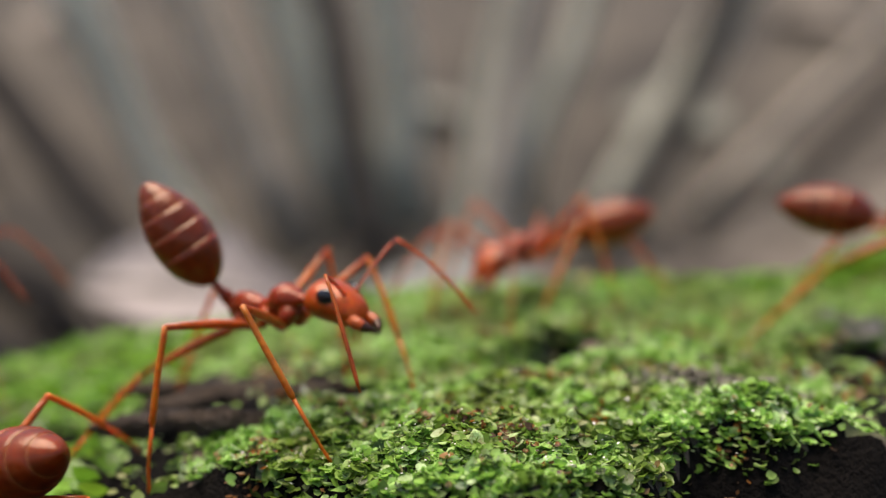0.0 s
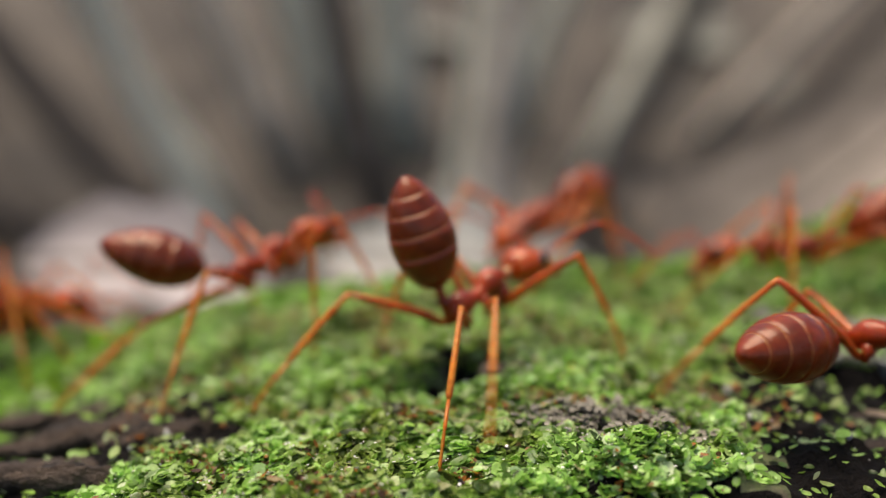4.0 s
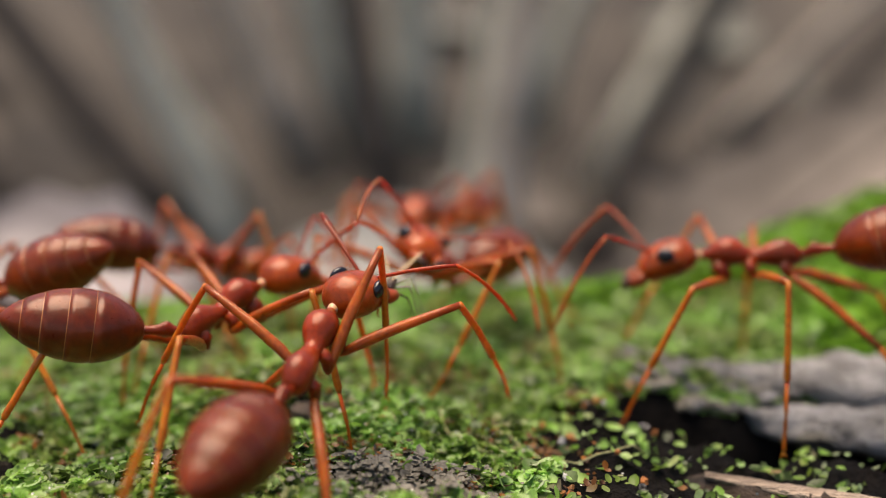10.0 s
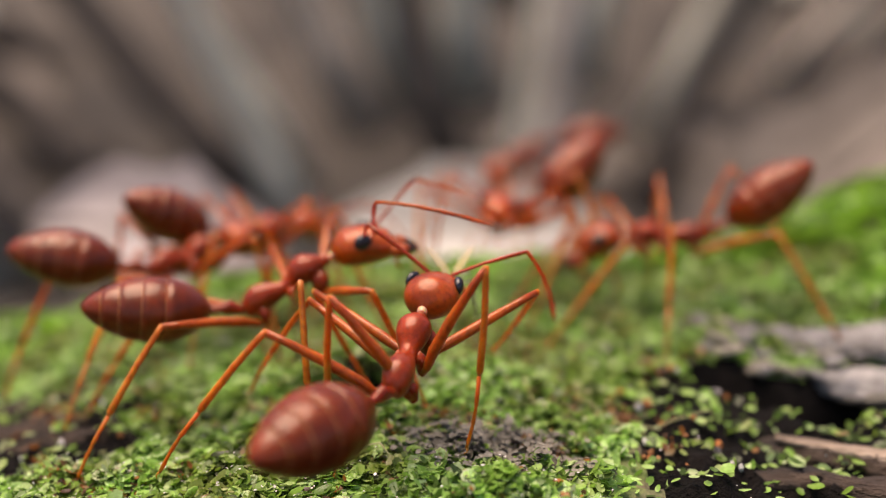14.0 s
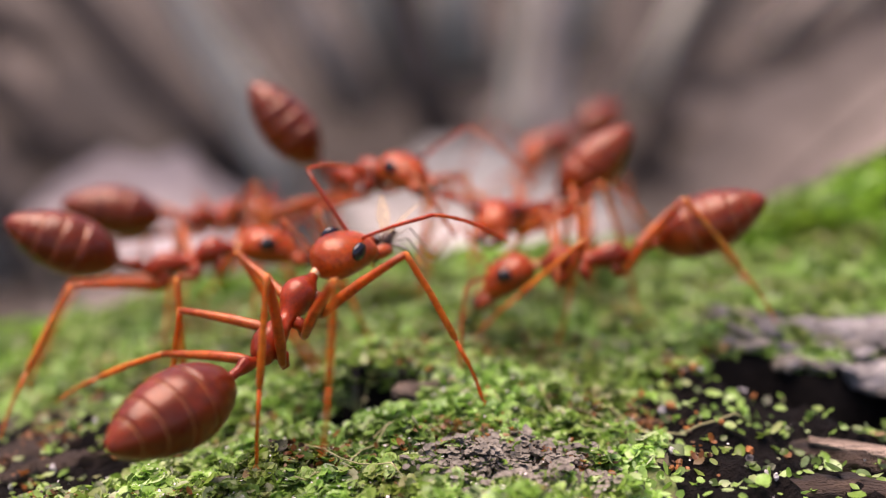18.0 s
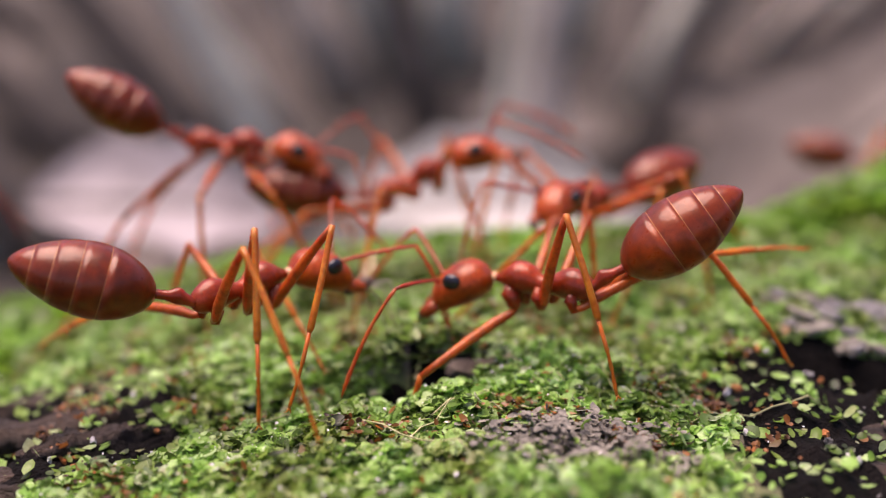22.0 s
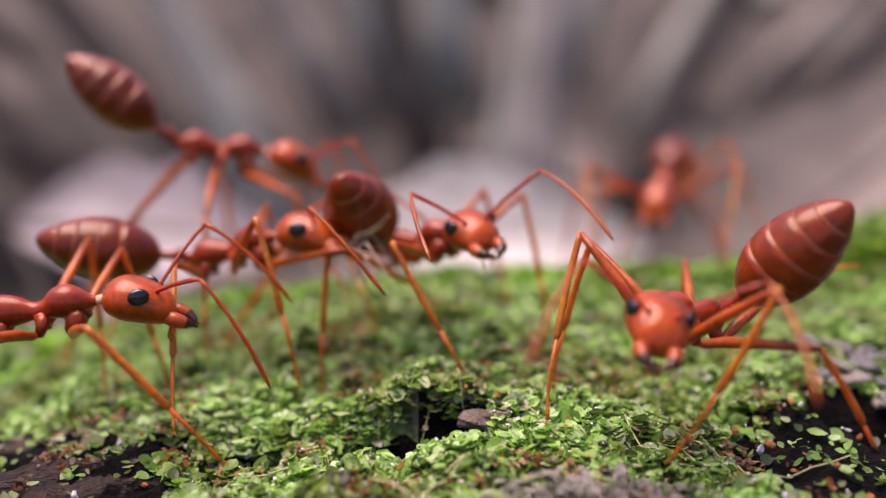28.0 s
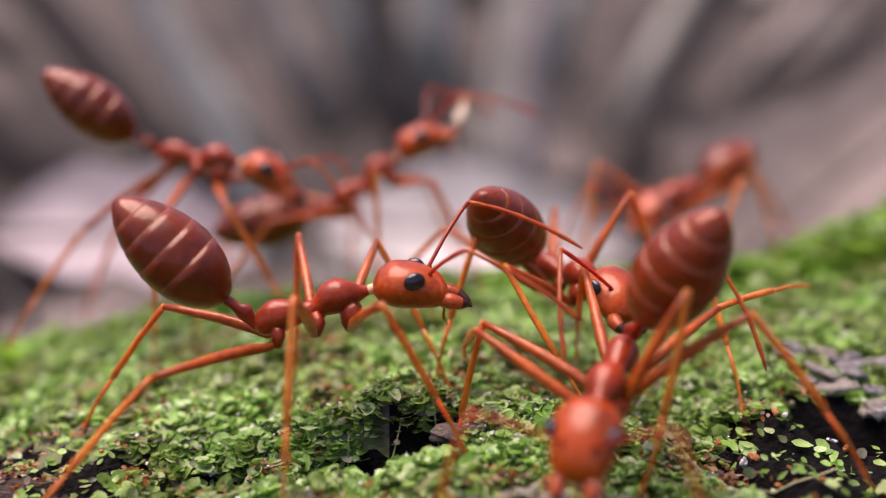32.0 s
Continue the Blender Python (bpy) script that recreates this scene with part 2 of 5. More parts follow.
M_PREY = plain("prey_chitin", (0.035, 0.022, 0.015), (0.12, 0.07, 0.045), 2500, rough=0.35)
M_PREYLEG = plain("prey_leg", (0.30, 0.25, 0.18), (0.55, 0.50, 0.40), 2500, rough=0.4)


# ---- mesh helpers, all in centimetres ----
def mesh_from(name, verts, faces, mats, smooth=True, face_mat=None):
    me = bpy.data.meshes.new(name)
    me.from_pydata([(x * 0.01, y * 0.01, z * 0.01) for x, y, z in verts], [], faces)
    for m in mats:
        me.materials.append(m)
    if smooth:
        me.polygons.foreach_set("use_smooth", [True] * len(me.polygons))
    if face_mat is not None:
        me.polygons.foreach_set("material_index", face_mat)
    me.update()
    return me


def loft(rings, n=18):
    """Verts and faces of a closed skin over rings of (centre, right, up, r_right, r_up)."""
    verts, faces = [], []
    for c, a, u, ra, ru in rings:
        for k in range(n):
            w = 2 * math.pi * k / n
            p = Vector(c) + Vector(a) * (ra * math.cos(w)) + Vector(u) * (ru * math.sin(w))
            verts.append(tuple(p))
    for i in range(len(rings) - 1):
        for k in range(n):
            faces.append((i * n + k, i * n + (k + 1) % n, (i + 1) * n + (k + 1) % n, (i + 1) * n + k))
    faces.append(tuple(range(n))[::-1])
    faces.append(tuple((len(rings) - 1) * n + k for k in range(n)))
    return verts, faces


def along_x(profile, n=18):
    """A skin along x from rows of (x, z, half width, half height)."""
    return loft([((x, 0, z), (0, 1, 0), (0, 0, 1), ry, rz) for x, z, ry, rz in profile], n)


def tube(points, radii, n=8):
    pts = [Vector(p) for p in points]
    rings, ref = [], Vector((0, 0, 1))
    for i, p in enumerate(pts):
        d = (pts[min(i + 1, len(pts) - 1)] - pts[max(i - 1, 0)]).normalized()
        a = d.cross(ref if abs(d.dot(ref)) < 0.95 else Vector((0, 1, 0))).normalized()
        rings.append((p, a, a.cross(d), radii[i], radii[i]))
    return loft(rings, n)


def merged(*chunks):
    verts, faces = [], []
    for v, f in chunks:
        off = len(verts)
        verts += v
        faces += [tuple(i + off for i in q) for q in f]
    return verts, faces


def part(name, me, parent, label=""):
    ob = new(name, me)
    ob.parent = parent
    if label:
        tagged(ob, label)
    return ob


# ---- the ground ----
def bump_at(x, y, cx, cy, sx, sy):
    return math.exp(-((x - cx) / sx) ** 2 - ((y - cy) / sy) ** 2)


SPAN = 1.27


def ease(a, b, v):
    u = min(1.0, max(0.0, (v - a) / (b - a)))
    return u * u * (3 - 2 * u)


def front_edge(x):
    """The brink over which the moss falls to the black wood."""
    w = x * SPAN
    line = -1.08 + 0.30 * ease(0.05, 0.42, w) + 0.36 * ease(0.0, 0.75, -w - 0.25)
    return (line + 0.035 * math.sin(w * 8) + 0.02 * math.sin(w * 21 + 1)) / SPAN



def slot_line(x):
    """Where the foot of the bark ridge runs."""
    return 0.24 - 0.18 * (x - 0.92) + 0.030 * math.sin(11 * x) + 0.018 * math.sin(27 * x + 1)


def hollow_at(x, y):
    """Depth, 0 to 1, of the two small hollows in the moss."""
    d = 0.0
    for cx, cy, half, wide in ((0.045, -0.065, 0.150, 0.050), (-0.27, -0.085, 0.085, 0.036)):
        e = max(0.0, 1 - ((x - cx) / half) ** 4)
        d = max(d, e * math.exp(-((y - cy - 0.15 * (x - cx)) / wide) ** 4))
    return d


def ground_z(x, y):
    """Height of the mossy log's surface, in centimetres."""
    x, y = x / SPAN, y / SPAN
    z = -0.10 * (x - 0.35) ** 2 / (1 + 0.10 * (x - 0.35) ** 2)
    back = max(0.0, y - 0.75)
    z -= 0.55 * back ** 2 / (1 + 0.16 * back ** 2) * (1 - 0.75 * bump_at(x, y, 2.2, 1.4, 1.0, 2.2))
    slope = max(0.0, -0.40 - y)
    z -= 0.22 * slope ** 2 / (1 + slope)
    front = max(0.0, front_edge(x) - y)
    z -= 2.2 * front / (1 + 0.6 * front)
    z += 0.46 * bump_at(x, y, 1.95, 1.30, 0.75, 0.95) + 0.25 * bump_at(x, y, 3.0, 1.5, 0.9, 1.1)
    far = max(0.0, math.hypot(x - 0.3, y) - 4.0)
    z -= 0.25 * far / (1 + 0.045 * far)
    # bark ridge and the dark slot under it
    along = x - 0.92
    if -0.18 < along < 3:
        line = slot_line(x)
        fade = min(1.0, (along + 0.18) / 0.2) * max(0.0, 1 - along / 3.0)
        z -= 0.42 * fade * math.exp(-((y - (line - 0.15)) / (0.045 + 0.065 * ease(0.0, 0.6, along))) ** 2)
        z -= 0.05 * fade * max(0.0, min(1.0, (line - 0.20 - y) * 4))
    left = max(0.0, -x - 0.55)
    z -= 0.5 * left ** 2 / (1 + left) * math.exp(-((y + 0.3) / 0.8) ** 2 - (left / 3.0) ** 2)
    # the hollows in the middle
    z -= 0.26 * hollow_at(x, y)
    z += 0.045 * bump_at(x, y, 0.03, 0.035, 0.18, 0.05)
    near = math.exp(-(math.hypot(x - 0.3, y) / 3.0) ** 2)
    if near > 0.01:
        p = Vector((x, y, 0.0))
        z += near * (0.055 * noise.noise(p * 2.6) + 0.030 * noise.noise(p * 7) + 0.030 * noise.noise(p * 15) + 0.020 * noise.noise(p * 34))
    if far > 0.5:
        z += min(far, 30) * 0.018 * noise.noise(Vector((x * 0.09, y * 0.09, 3.0)))
    bank = max(0.0, math.hypot(x, y) - 28.0)
    z += 0.55 * bank / (1 + 0.004 * bank)
    return z * SPAN


def spread(n, inner, reach):
    """Steps that are even in the middle and widen to the horizon."""
    out = []
    for i in range(n):
        s = 2 * i / (n - 1) - 1
        out.append(inner * s + math.copysign(reach * abs(s) ** 14, s))
    return out


# Slot and hollows, whose ground is coloured black to hold their shade.
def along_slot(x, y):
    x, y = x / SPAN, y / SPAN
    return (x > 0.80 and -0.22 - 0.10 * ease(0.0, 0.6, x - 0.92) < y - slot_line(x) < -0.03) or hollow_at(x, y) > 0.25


def shaded_end_at(x, y):
    """Both ends of the moss, bared and blackened to paint the corner shade."""
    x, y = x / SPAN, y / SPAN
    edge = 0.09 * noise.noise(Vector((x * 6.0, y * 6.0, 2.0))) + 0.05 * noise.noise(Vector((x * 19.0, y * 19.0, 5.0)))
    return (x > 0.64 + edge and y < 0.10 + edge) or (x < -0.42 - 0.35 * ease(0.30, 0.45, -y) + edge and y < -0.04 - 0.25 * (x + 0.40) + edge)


def build_ground():
    xs, ys = spread(340, 5.0, 4000.0), spread(340, 5.0, 4000.0)
    nx = len(xs)
    verts = [(x + 0.35, y, ground_z(x + 0.35, y)) for y in ys for x in xs]
    faces = [(j * nx + i, j * nx + i + 1, (j + 1) * nx + i + 1, (j + 1) * nx + i) for j in range(len(ys) - 1) for i in range(nx - 1)]
    idx = []
    for j in range(len(ys) - 1):
        for i in range(nx - 1):
            x, y = xs[i] + 0.35, ys[j]
            dark = along_slot(x, y) or shaded_end_at(x, y) or y / SPAN < front_edge(x / SPAN) - 0.01
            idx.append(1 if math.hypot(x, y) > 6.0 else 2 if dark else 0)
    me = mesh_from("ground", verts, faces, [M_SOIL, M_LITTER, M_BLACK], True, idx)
    ob = new("ground", me)
    tagged(ob, "dark rotting log surface grown over with moss and litter", "ground", kind="structure")
    return ob


build_ground()


def bare_at(x, y):
    """How bare of moss the surface is, 0 to 1."""
    x, y = x / SPAN, y / SPAN
    b = 0.0
    b = max(b, 3.0 * hollow_at(x, y))
    b = max(b, 0.9 * bump_at(x, y, 0.23, 0.00, 0.10, 0.035))
    b = max(b, 0.8 * bump_at(x, y, 0.36, -0.33, 0.16, 0.07))
    b = max(b, 0.95 * bump_at(x, y, 0.68, 0.46, 0.16, 0.05))
    along, slotted = x - 0.92, False
    if -0.20 < along < 3:
        slotted = abs(y - slot_line(x) + 0.11) < 0.09 + 0.09 * ease(0.0, 0.6, along)
        b = max(b, 1.5 * min(1.0, (along + 0.20) / 0.2) * math.exp(-((y - slot_line(x) + 0.11) / (0.085 + 0.085 * ease(0.0, 0.6, along))) ** 2))
    if y < front_edge(x) + 0.02:
        b = max(b, min(1.2, (front_edge(x) + 0.02 - y) * 14))
    # Moss thins out at the sides and front right to darken those corners.
    b += 1.05 * min(1.0, max(0.0, -x - 0.16 - 0.3 * ease(0.30, 0.45, -y)) * 2.6) * min(1.0, max(0.0, 0.30 - y) * 5) + 0.95 * min(1.0, max(0.0, x - 0.54) * 4.0) * min(1.0, max(0.0, 0.10 - y) * 6)
    if shaded_end_at(x * SPAN, y * SPAN):
        b += 0.55
    b += 0.60 * ease(0.34, 0.62, x) * ease(0.16, 0.42, -y)
    b += 0.55 * max(0.0, noise.noise(Vector((x * 3.1, y * 3.1, 7.0))) - 0.18)
    b += 0.5 * max(0.0, noise.noise(Vector((x * 11.0, y * 11.0, 3.0))) - 0.22)
    return b if y < front_edge(x) or hollow_at(x, y) > 0.1 or slotted else min(b, 0.972)


def leaf_fan(rng, count, place, size, mats, name, label, tilt=0.7):
    """Many small cupped moss leaves in one mesh; each is a fan of eight triangles."""
    k = 8
    c = np.array(place)
    n = len(c)
    s = size * np.exp(rng.normal(0, 0.36, n)).clip(0.4, 1.9)
    ang = rng.uniform(0, 2 * np.pi, n)
    lean = np.abs(rng.normal(0.0, tilt, n)).clip(0, 1.35)
    nrm = np.stack([np.sin(lean) * np.cos(ang), np.sin(lean) * np.sin(ang), np.cos(lean)], -1)
    a = np.cross(nrm, rng.normal(size=(n, 3)))
    a /= np.linalg.norm(a, axis=1, keepdims=True)
    b = np.cross(nrm, a)
    cup = rng.uniform(0.05, 0.45, n)
    rim = []
    for i in range(k):
        w = 2 * np.pi * i / k
        r = s * (1 + 0.10 * rng.normal(size=n)) * (1.08 if i % 4 == 0 else 0.96)
        rim.append(c + a * (r * np.cos(w))[:, None] + b * (r * 0.8 * np.sin(w))[:, None] + nrm * (cup * s)[:, None])
    verts = np.stack([c] + rim, 1).reshape(-1, 3) * 0.01
    base = (np.arange(n) * (k + 1))[:, None, None]
    tri = np.array([[0, 1 + i, 1 + (i + 1) % k] for i in range(k)])[None]
    loops = (base + tri).reshape(-1)
    me = bpy.data.meshes.new(name)
    me.vertices.add(len(verts))
    me.vertices.foreach_set("co", verts.ravel())
    me.loops.add(len(loops))
    me.loops.foreach_set("vertex_index", loops.astype(np.int32))
    me.polygons.add(n * k)
    me.polygons.foreach_set("loop_start", np.arange(0, len(loops), 3, dtype=np.int32))
    me.polygons.foreach_set("use_smooth", np.ones(n * k, bool))
    for m in mats:
        me.materials.append(m)
    me.update(calc_edges=True)
    me.validate()
    ob = new(name, me)
    tagged(ob, label, "moss", kind="stuff")
    return ob


def scatter(rng, count, x0, x1, y0, y1, keep):
    out = []
    while len(out) < count:
        x, y = rng.uniform(x0, x1), rng.uniform(y0, y1)
        if rng.uniform() < keep(x, y):
            out.append((x, y, ground_z(x, y) + rng.uniform(0.0, 0.022)))
    return out


RNG = np.random.default_rng(5)
leaf_fan(RNG, 0, scatter(RNG, 104000, -1.15, 1.75, -1.22, 1.05, lambda x, y: 1 - bare_at(x, y)), 0.0118, [M_MOSS], "moss",
         "bright green leafy moss in small round lobes on bark", 0.72)
leaf_fan(RNG, 0, scatter(RNG, 30000, -3.4, 6.5, -1.3, 5.4,
                         lambda x, y: 0 if (-1.15 < x < 1.75 and y < 1.05) or (x > 0 and y < -0.1) else (1 - 0.6 * bare_at(x, y)) * (1 - 0.5 * ease(0.6, 1.2, -x)) * math.exp(-(math.hypot(x - 0.5, y) / 3.2) ** 2)), 0.030, [M_MOSS_FAR], "moss",
         "soft green moss on the far slopes of the log", 0.5)



def debris_at(x, y):
    n = noise.noise(Vector((x * 4.3, y * 4.3, 21.0))) + 0.5 * noise.noise(Vector((x * 13.0, y * 13.0, 4.0)))
    return max(0.0, n - 0.12) * 1.6 + 0.5 * bump_at(x, y, 0.30, 0.24, 0.25, 0.12) - (1.0 if x > 0.95 and y < 0.1 else 0.0)


leaf_fan(RNG, 0, [(x, y, z + 0.012) for x, y, z in scatter(RNG, 6500, -0.9, 1.1, -1.15, 0.9, debris_at)], 0.0062, [M_DEBRIS], "moss_debris",
         "rusty brown crumbs and dead moss bits on the green", 0.8)
# White flecks strewn over the moss as painted sparkles.
leaf_fan(RNG, 0, [(x, y, z + 0.018) for x, y, z in scatter(RNG, 2500, -0.9, 1.5, -1.1, 0.9, lambda x, y: 1 - bare_at(x, y))], 0.0026, [M_GRAIN_SPARKLE], "moss_sparkles",
         "tiny white specks painted as sparkles on the moss", 0.6)
leaf_fan(RNG, 0, [(x, y, z + 0.016) for x, y, z in scatter(RNG, 1500, 0.2, 0.75, -0.62, -0.28, lambda x, y: bump_at(x, y, 0.47, -0.45, 0.15, 0.10))], 0.0085, [M_CRUST], "lichen_scales",
         "grey dry lichen scales among the moss", 0.5)


# ---- ants ----
def ellipsoid(c, r, n=14, m=10):
    rings = []
    for i in range(m + 1):
        w = math.pi * (0.02 + 0.96 * i / m)
        rings.append(((c[0] - r[0] * math.cos(w), c[1], c[2]), (0, 1, 0), (0, 0, 1), r[1] * math.sin(w), r[2] * math.sin(w)))
    return loft(rings, n)


def fine_profile(rows, steps=3):
    """Rounds off a profile by Catmull-Rom steps between its rows."""
    out = []
    for i in range(len(rows) - 1):
        p0, p1, p2, p3 = rows[max(i - 1, 0)], rows[i], rows[i + 1], rows[min(i + 2, len(rows) - 1)]
        for s in range(steps):
            t = s / steps
            out.append(tuple(0.5 * (2 * b + (c - a) * t + (2 * a - 5 * b + 4 * c - d) * t * t + (3 * b - a - 3 * c + d) * t ** 3)
                             for a, b, c, d in zip(p0, p1, p2, p3)))
    out.append(rows[-1])
    return [(x, z, max(a, 0.0015), max(b, 0.0015)) for x, z, a, b in out]


FEMUR, SHIN = 0.295, 0.425
HL, HW = 0.99, 1.00
HIPS = {"fore": (0.200, 0.026, -0.064), "mid": (0.124, 0.030, -0.052), "hind": (0.032, 0.032, -0.048)}
REST = {"fore": (0.47, 0.20), "mid": (0.10, 0.38), "hind": (-0.43, 0.28)}


def gaster_mesh(a, b):
    """One ring of the gaster from a to b along its length; all but the first begin with a pale band."""
    start, length = 0.082, 0.325
    us = [0.0, 0.02, 0.06, 0.13, 0.22, 0.30, 0.36] if a == 0 else [a - 0.004, a + 0.001, a + 0.0065] + [a + (b - a) * k for k in (0.25, 0.5, 0.75, 1.0)]
    if b == 1.0:
        us = us[:-1] + [0.975, 0.992, 1.0]
    rows = []
    for u in us:
        r = 0.091 * (math.sin(math.pi * u ** 0.84) ** 0.62) + 0.002 if 0 < u < 1 else 0.004
        low = 0.0012 if a and u < a + 0.01 else 0.0
        rows.append((-(start + length * u), -0.004, r - low, r * 0.93 - low))
    v, f = along_x(rows, 28)
    idx = []
    for u in us[:-1]:
        idx += [1 if a and u < a + 0.003 else 0] * 28
    return mesh_from("gaster", v, f, [M_GAST, M_BAND], True, idx + [0, 0])


def ant_meshes():
    ms = {}
    ms["thorax"] = mesh_from("thorax", *along_x(fine_profile([(0.0, -0.004, 0.010, 0.012), (0.013, -0.002, 0.026, 0.028), (0.048, 0.004, 0.035, 0.040), (0.086, 0.002, 0.031, 0.033),
        (0.118, -0.003, 0.021, 0.021), (0.142, -0.001, 0.022, 0.022), (0.166, 0.008, 0.034, 0.035), (0.200, 0.011, 0.041, 0.040), (0.228, 0.008, 0.031, 0.030), (0.250, 0.004, 0.017, 0.017), (0.268, 0.003, 0.010, 0.010)])), [M_BODY])
    ms["neck"] = mesh_from("neck", *along_x([(0.260, 0.003, 0.0095, 0.0095), (0.270, 0.003, 0.0125, 0.0125), (0.280, 0.004, 0.0120, 0.0120), (0.290, 0.004, 0.009, 0.009)], 12), [M_NECK])
    ms["petiole"] = mesh_from("petiole", *along_x(fine_profile([(0.008, 0, 0.011, 0.011), (-0.014, 0.003, 0.013, 0.014), (-0.036, 0.007, 0.015, 0.021), (-0.060, 0.002, 0.012, 0.012), (-0.094, -0.002, 0.012, 0.012)]), 14), [M_BODY])
    cuts = (0.0, 0.36, 0.54, 0.71, 0.85, 1.0)
    ms["gaster"] = [gaster_mesh(a, b) for a, b in zip(cuts, cuts[1:])]
    ms["head"] = mesh_from("head", *along_x(fine_profile([(HL * a, HW * b, HW * c, HW * d) for a, b, c, d in [(-0.004, 0.0, 0.008, 0.008), (0.003, 0.002, 0.026, 0.022), (0.016, 0.005, 0.048, 0.039), (0.046, 0.007, 0.065, 0.052), (0.082, 0.004, 0.067, 0.053),
        (0.114, -0.002, 0.061, 0.049), (0.140, -0.009, 0.054, 0.041), (0.155, -0.014, 0.046, 0.031), (0.164, -0.018, 0.032, 0.018), (0.168, -0.020, 0.008, 0.005)]]), 24), [M_HEAD])
    ms["eye"] = mesh_from("eye", *ellipsoid((0, 0, 0), (0.0250, 0.0130, 0.0210)), [M_EYE])
    for side in (1, -1):
        pts = [(-0.006, 0.0, 0.0), (0.020, 0.006 * side, -0.006), (0.040, 0.002 * side, -0.013), (0.056, -0.010 * side, -0.020), (0.066, -0.025 * side, -0.025)]
        bite = merged(tube(pts, [0.0160, 0.0185, 0.0150, 0.0090, 0.0018], 10),
            *[tube([(0.046 + 0.009 * k, -0.004 * side - 0.006 * k * side, -0.017 - 0.005 * k), (0.050 + 0.009 * k, -0.018 * side - 0.006 * k * side, -0.023 - 0.005 * k)], [0.0042, 0.0010], 5) for k in range(3)])
        ms["jaw", side] = mesh_from("mandible", *bite, [M_JAW, M_TOOTH], True, [0] * 20 + [1] * 20 + [0, 1] + [1] * (len(bite[1]) - 42))
        scape = [(0, 0, 0), (0.006, 0.004 * side, 0.010), (0.058, 0.050 * side, 0.044), (0.110, 0.096 * side, 0.072), (0.136, 0.114 * side, 0.082)]
        ms["scape", side] = mesh_from("antenna", *tube(scape, [0.0085, 0.0046, 0.0048, 0.0056, 0.0046], 8), [M_BODY])
        whip = [(0, 0, 0)]
        rr = [0.0045]
        for k in range(1, 12):
            u = k / 11
            whip.append((0.225 * u, 0.016 * math.sin(2.2 * u) * side, -0.11 * u - 0.07 * u * u))
            rr.append(0.0043 + 0.0012 * u - (0.004 if k == 11 else 0) + (0.0006 if k % 2 else -0.0004))
        ms["whip", side] = mesh_from("flagellum", *tube(whip, rr, 8), [M_LEG])
    ms["palp"] = mesh_from("palp", *tube([(0, 0, 0), (0.012, 0, -0.022), (0.008, 0, -0.044), (0.018, 0, -0.060)], [0.003, 0.0028, 0.0025, 0.001], 5), [M_LEG])
    for leg, (hx, hy, hz) in HIPS.items():
        for side in (1, -1):
            top = (hx + 0.012, hy * 0.45 * side, -0.012)
            ms["coxa", leg, side] = mesh_from("coxa", *tube([top, (hx + 0.016, hy * 0.9 * side, -0.032), (hx + 0.004, hy * side, -0.054), (hx, hy * side, hz - 0.001)],
                                                            [0.024, 0.026, 0.019, 0.010] if leg == "fore" else [0.017, 0.016, 0.011, 0.008], 10), [M_BODY])
    ms["femur"] = mesh_from("leg", *tube([(0, 0, 0), (0.018, 0, -0.003), (0.065, 0, 0.004), (0.15, 0, 0.006), (0.24, 0, 0.003), (FEMUR, 0, 0)], [0.0076, 0.0100, 0.0134, 0.0124, 0.0096, 0.0080], 10), [M_LEG])
    ms["shin"] = mesh_from("lower_leg", *tube([(-0.004, 0, 0), (0.02, 0, 0.002), (0.11, 0, 0.009), (0.235, 0, 0.011), (0.247, 0, 0.010)], [0.0074, 0.0078, 0.0080, 0.0088, 0.0046], 8), [M_SHIN])
    claws = [tube([(SHIN - 0.002, 0, 0.0), (SHIN + 0.008, 0.005 * s, 0.002), (SHIN + 0.012, 0.009 * s, -0.004)], [0.0026, 0.0018, 0.0006], 5) for s in (1, -1)]
    ms["foot"] = mesh_from("foot", *merged(tube([(0.240, 0, 0.010), (0.318, 0, 0.011), (0.322, 0, 0.011), (0.362, 0, 0.008), (0.365, 0, 0.008), (0.405, 0, 0.002), (SHIN, 0, -0.001)],
                                                [0.0048, 0.0054, 0.0038, 0.0050, 0.0038, 0.0048, 0.0036], 7), *claws), [M_SHIN])
    return ms


AM = ant_meshes()


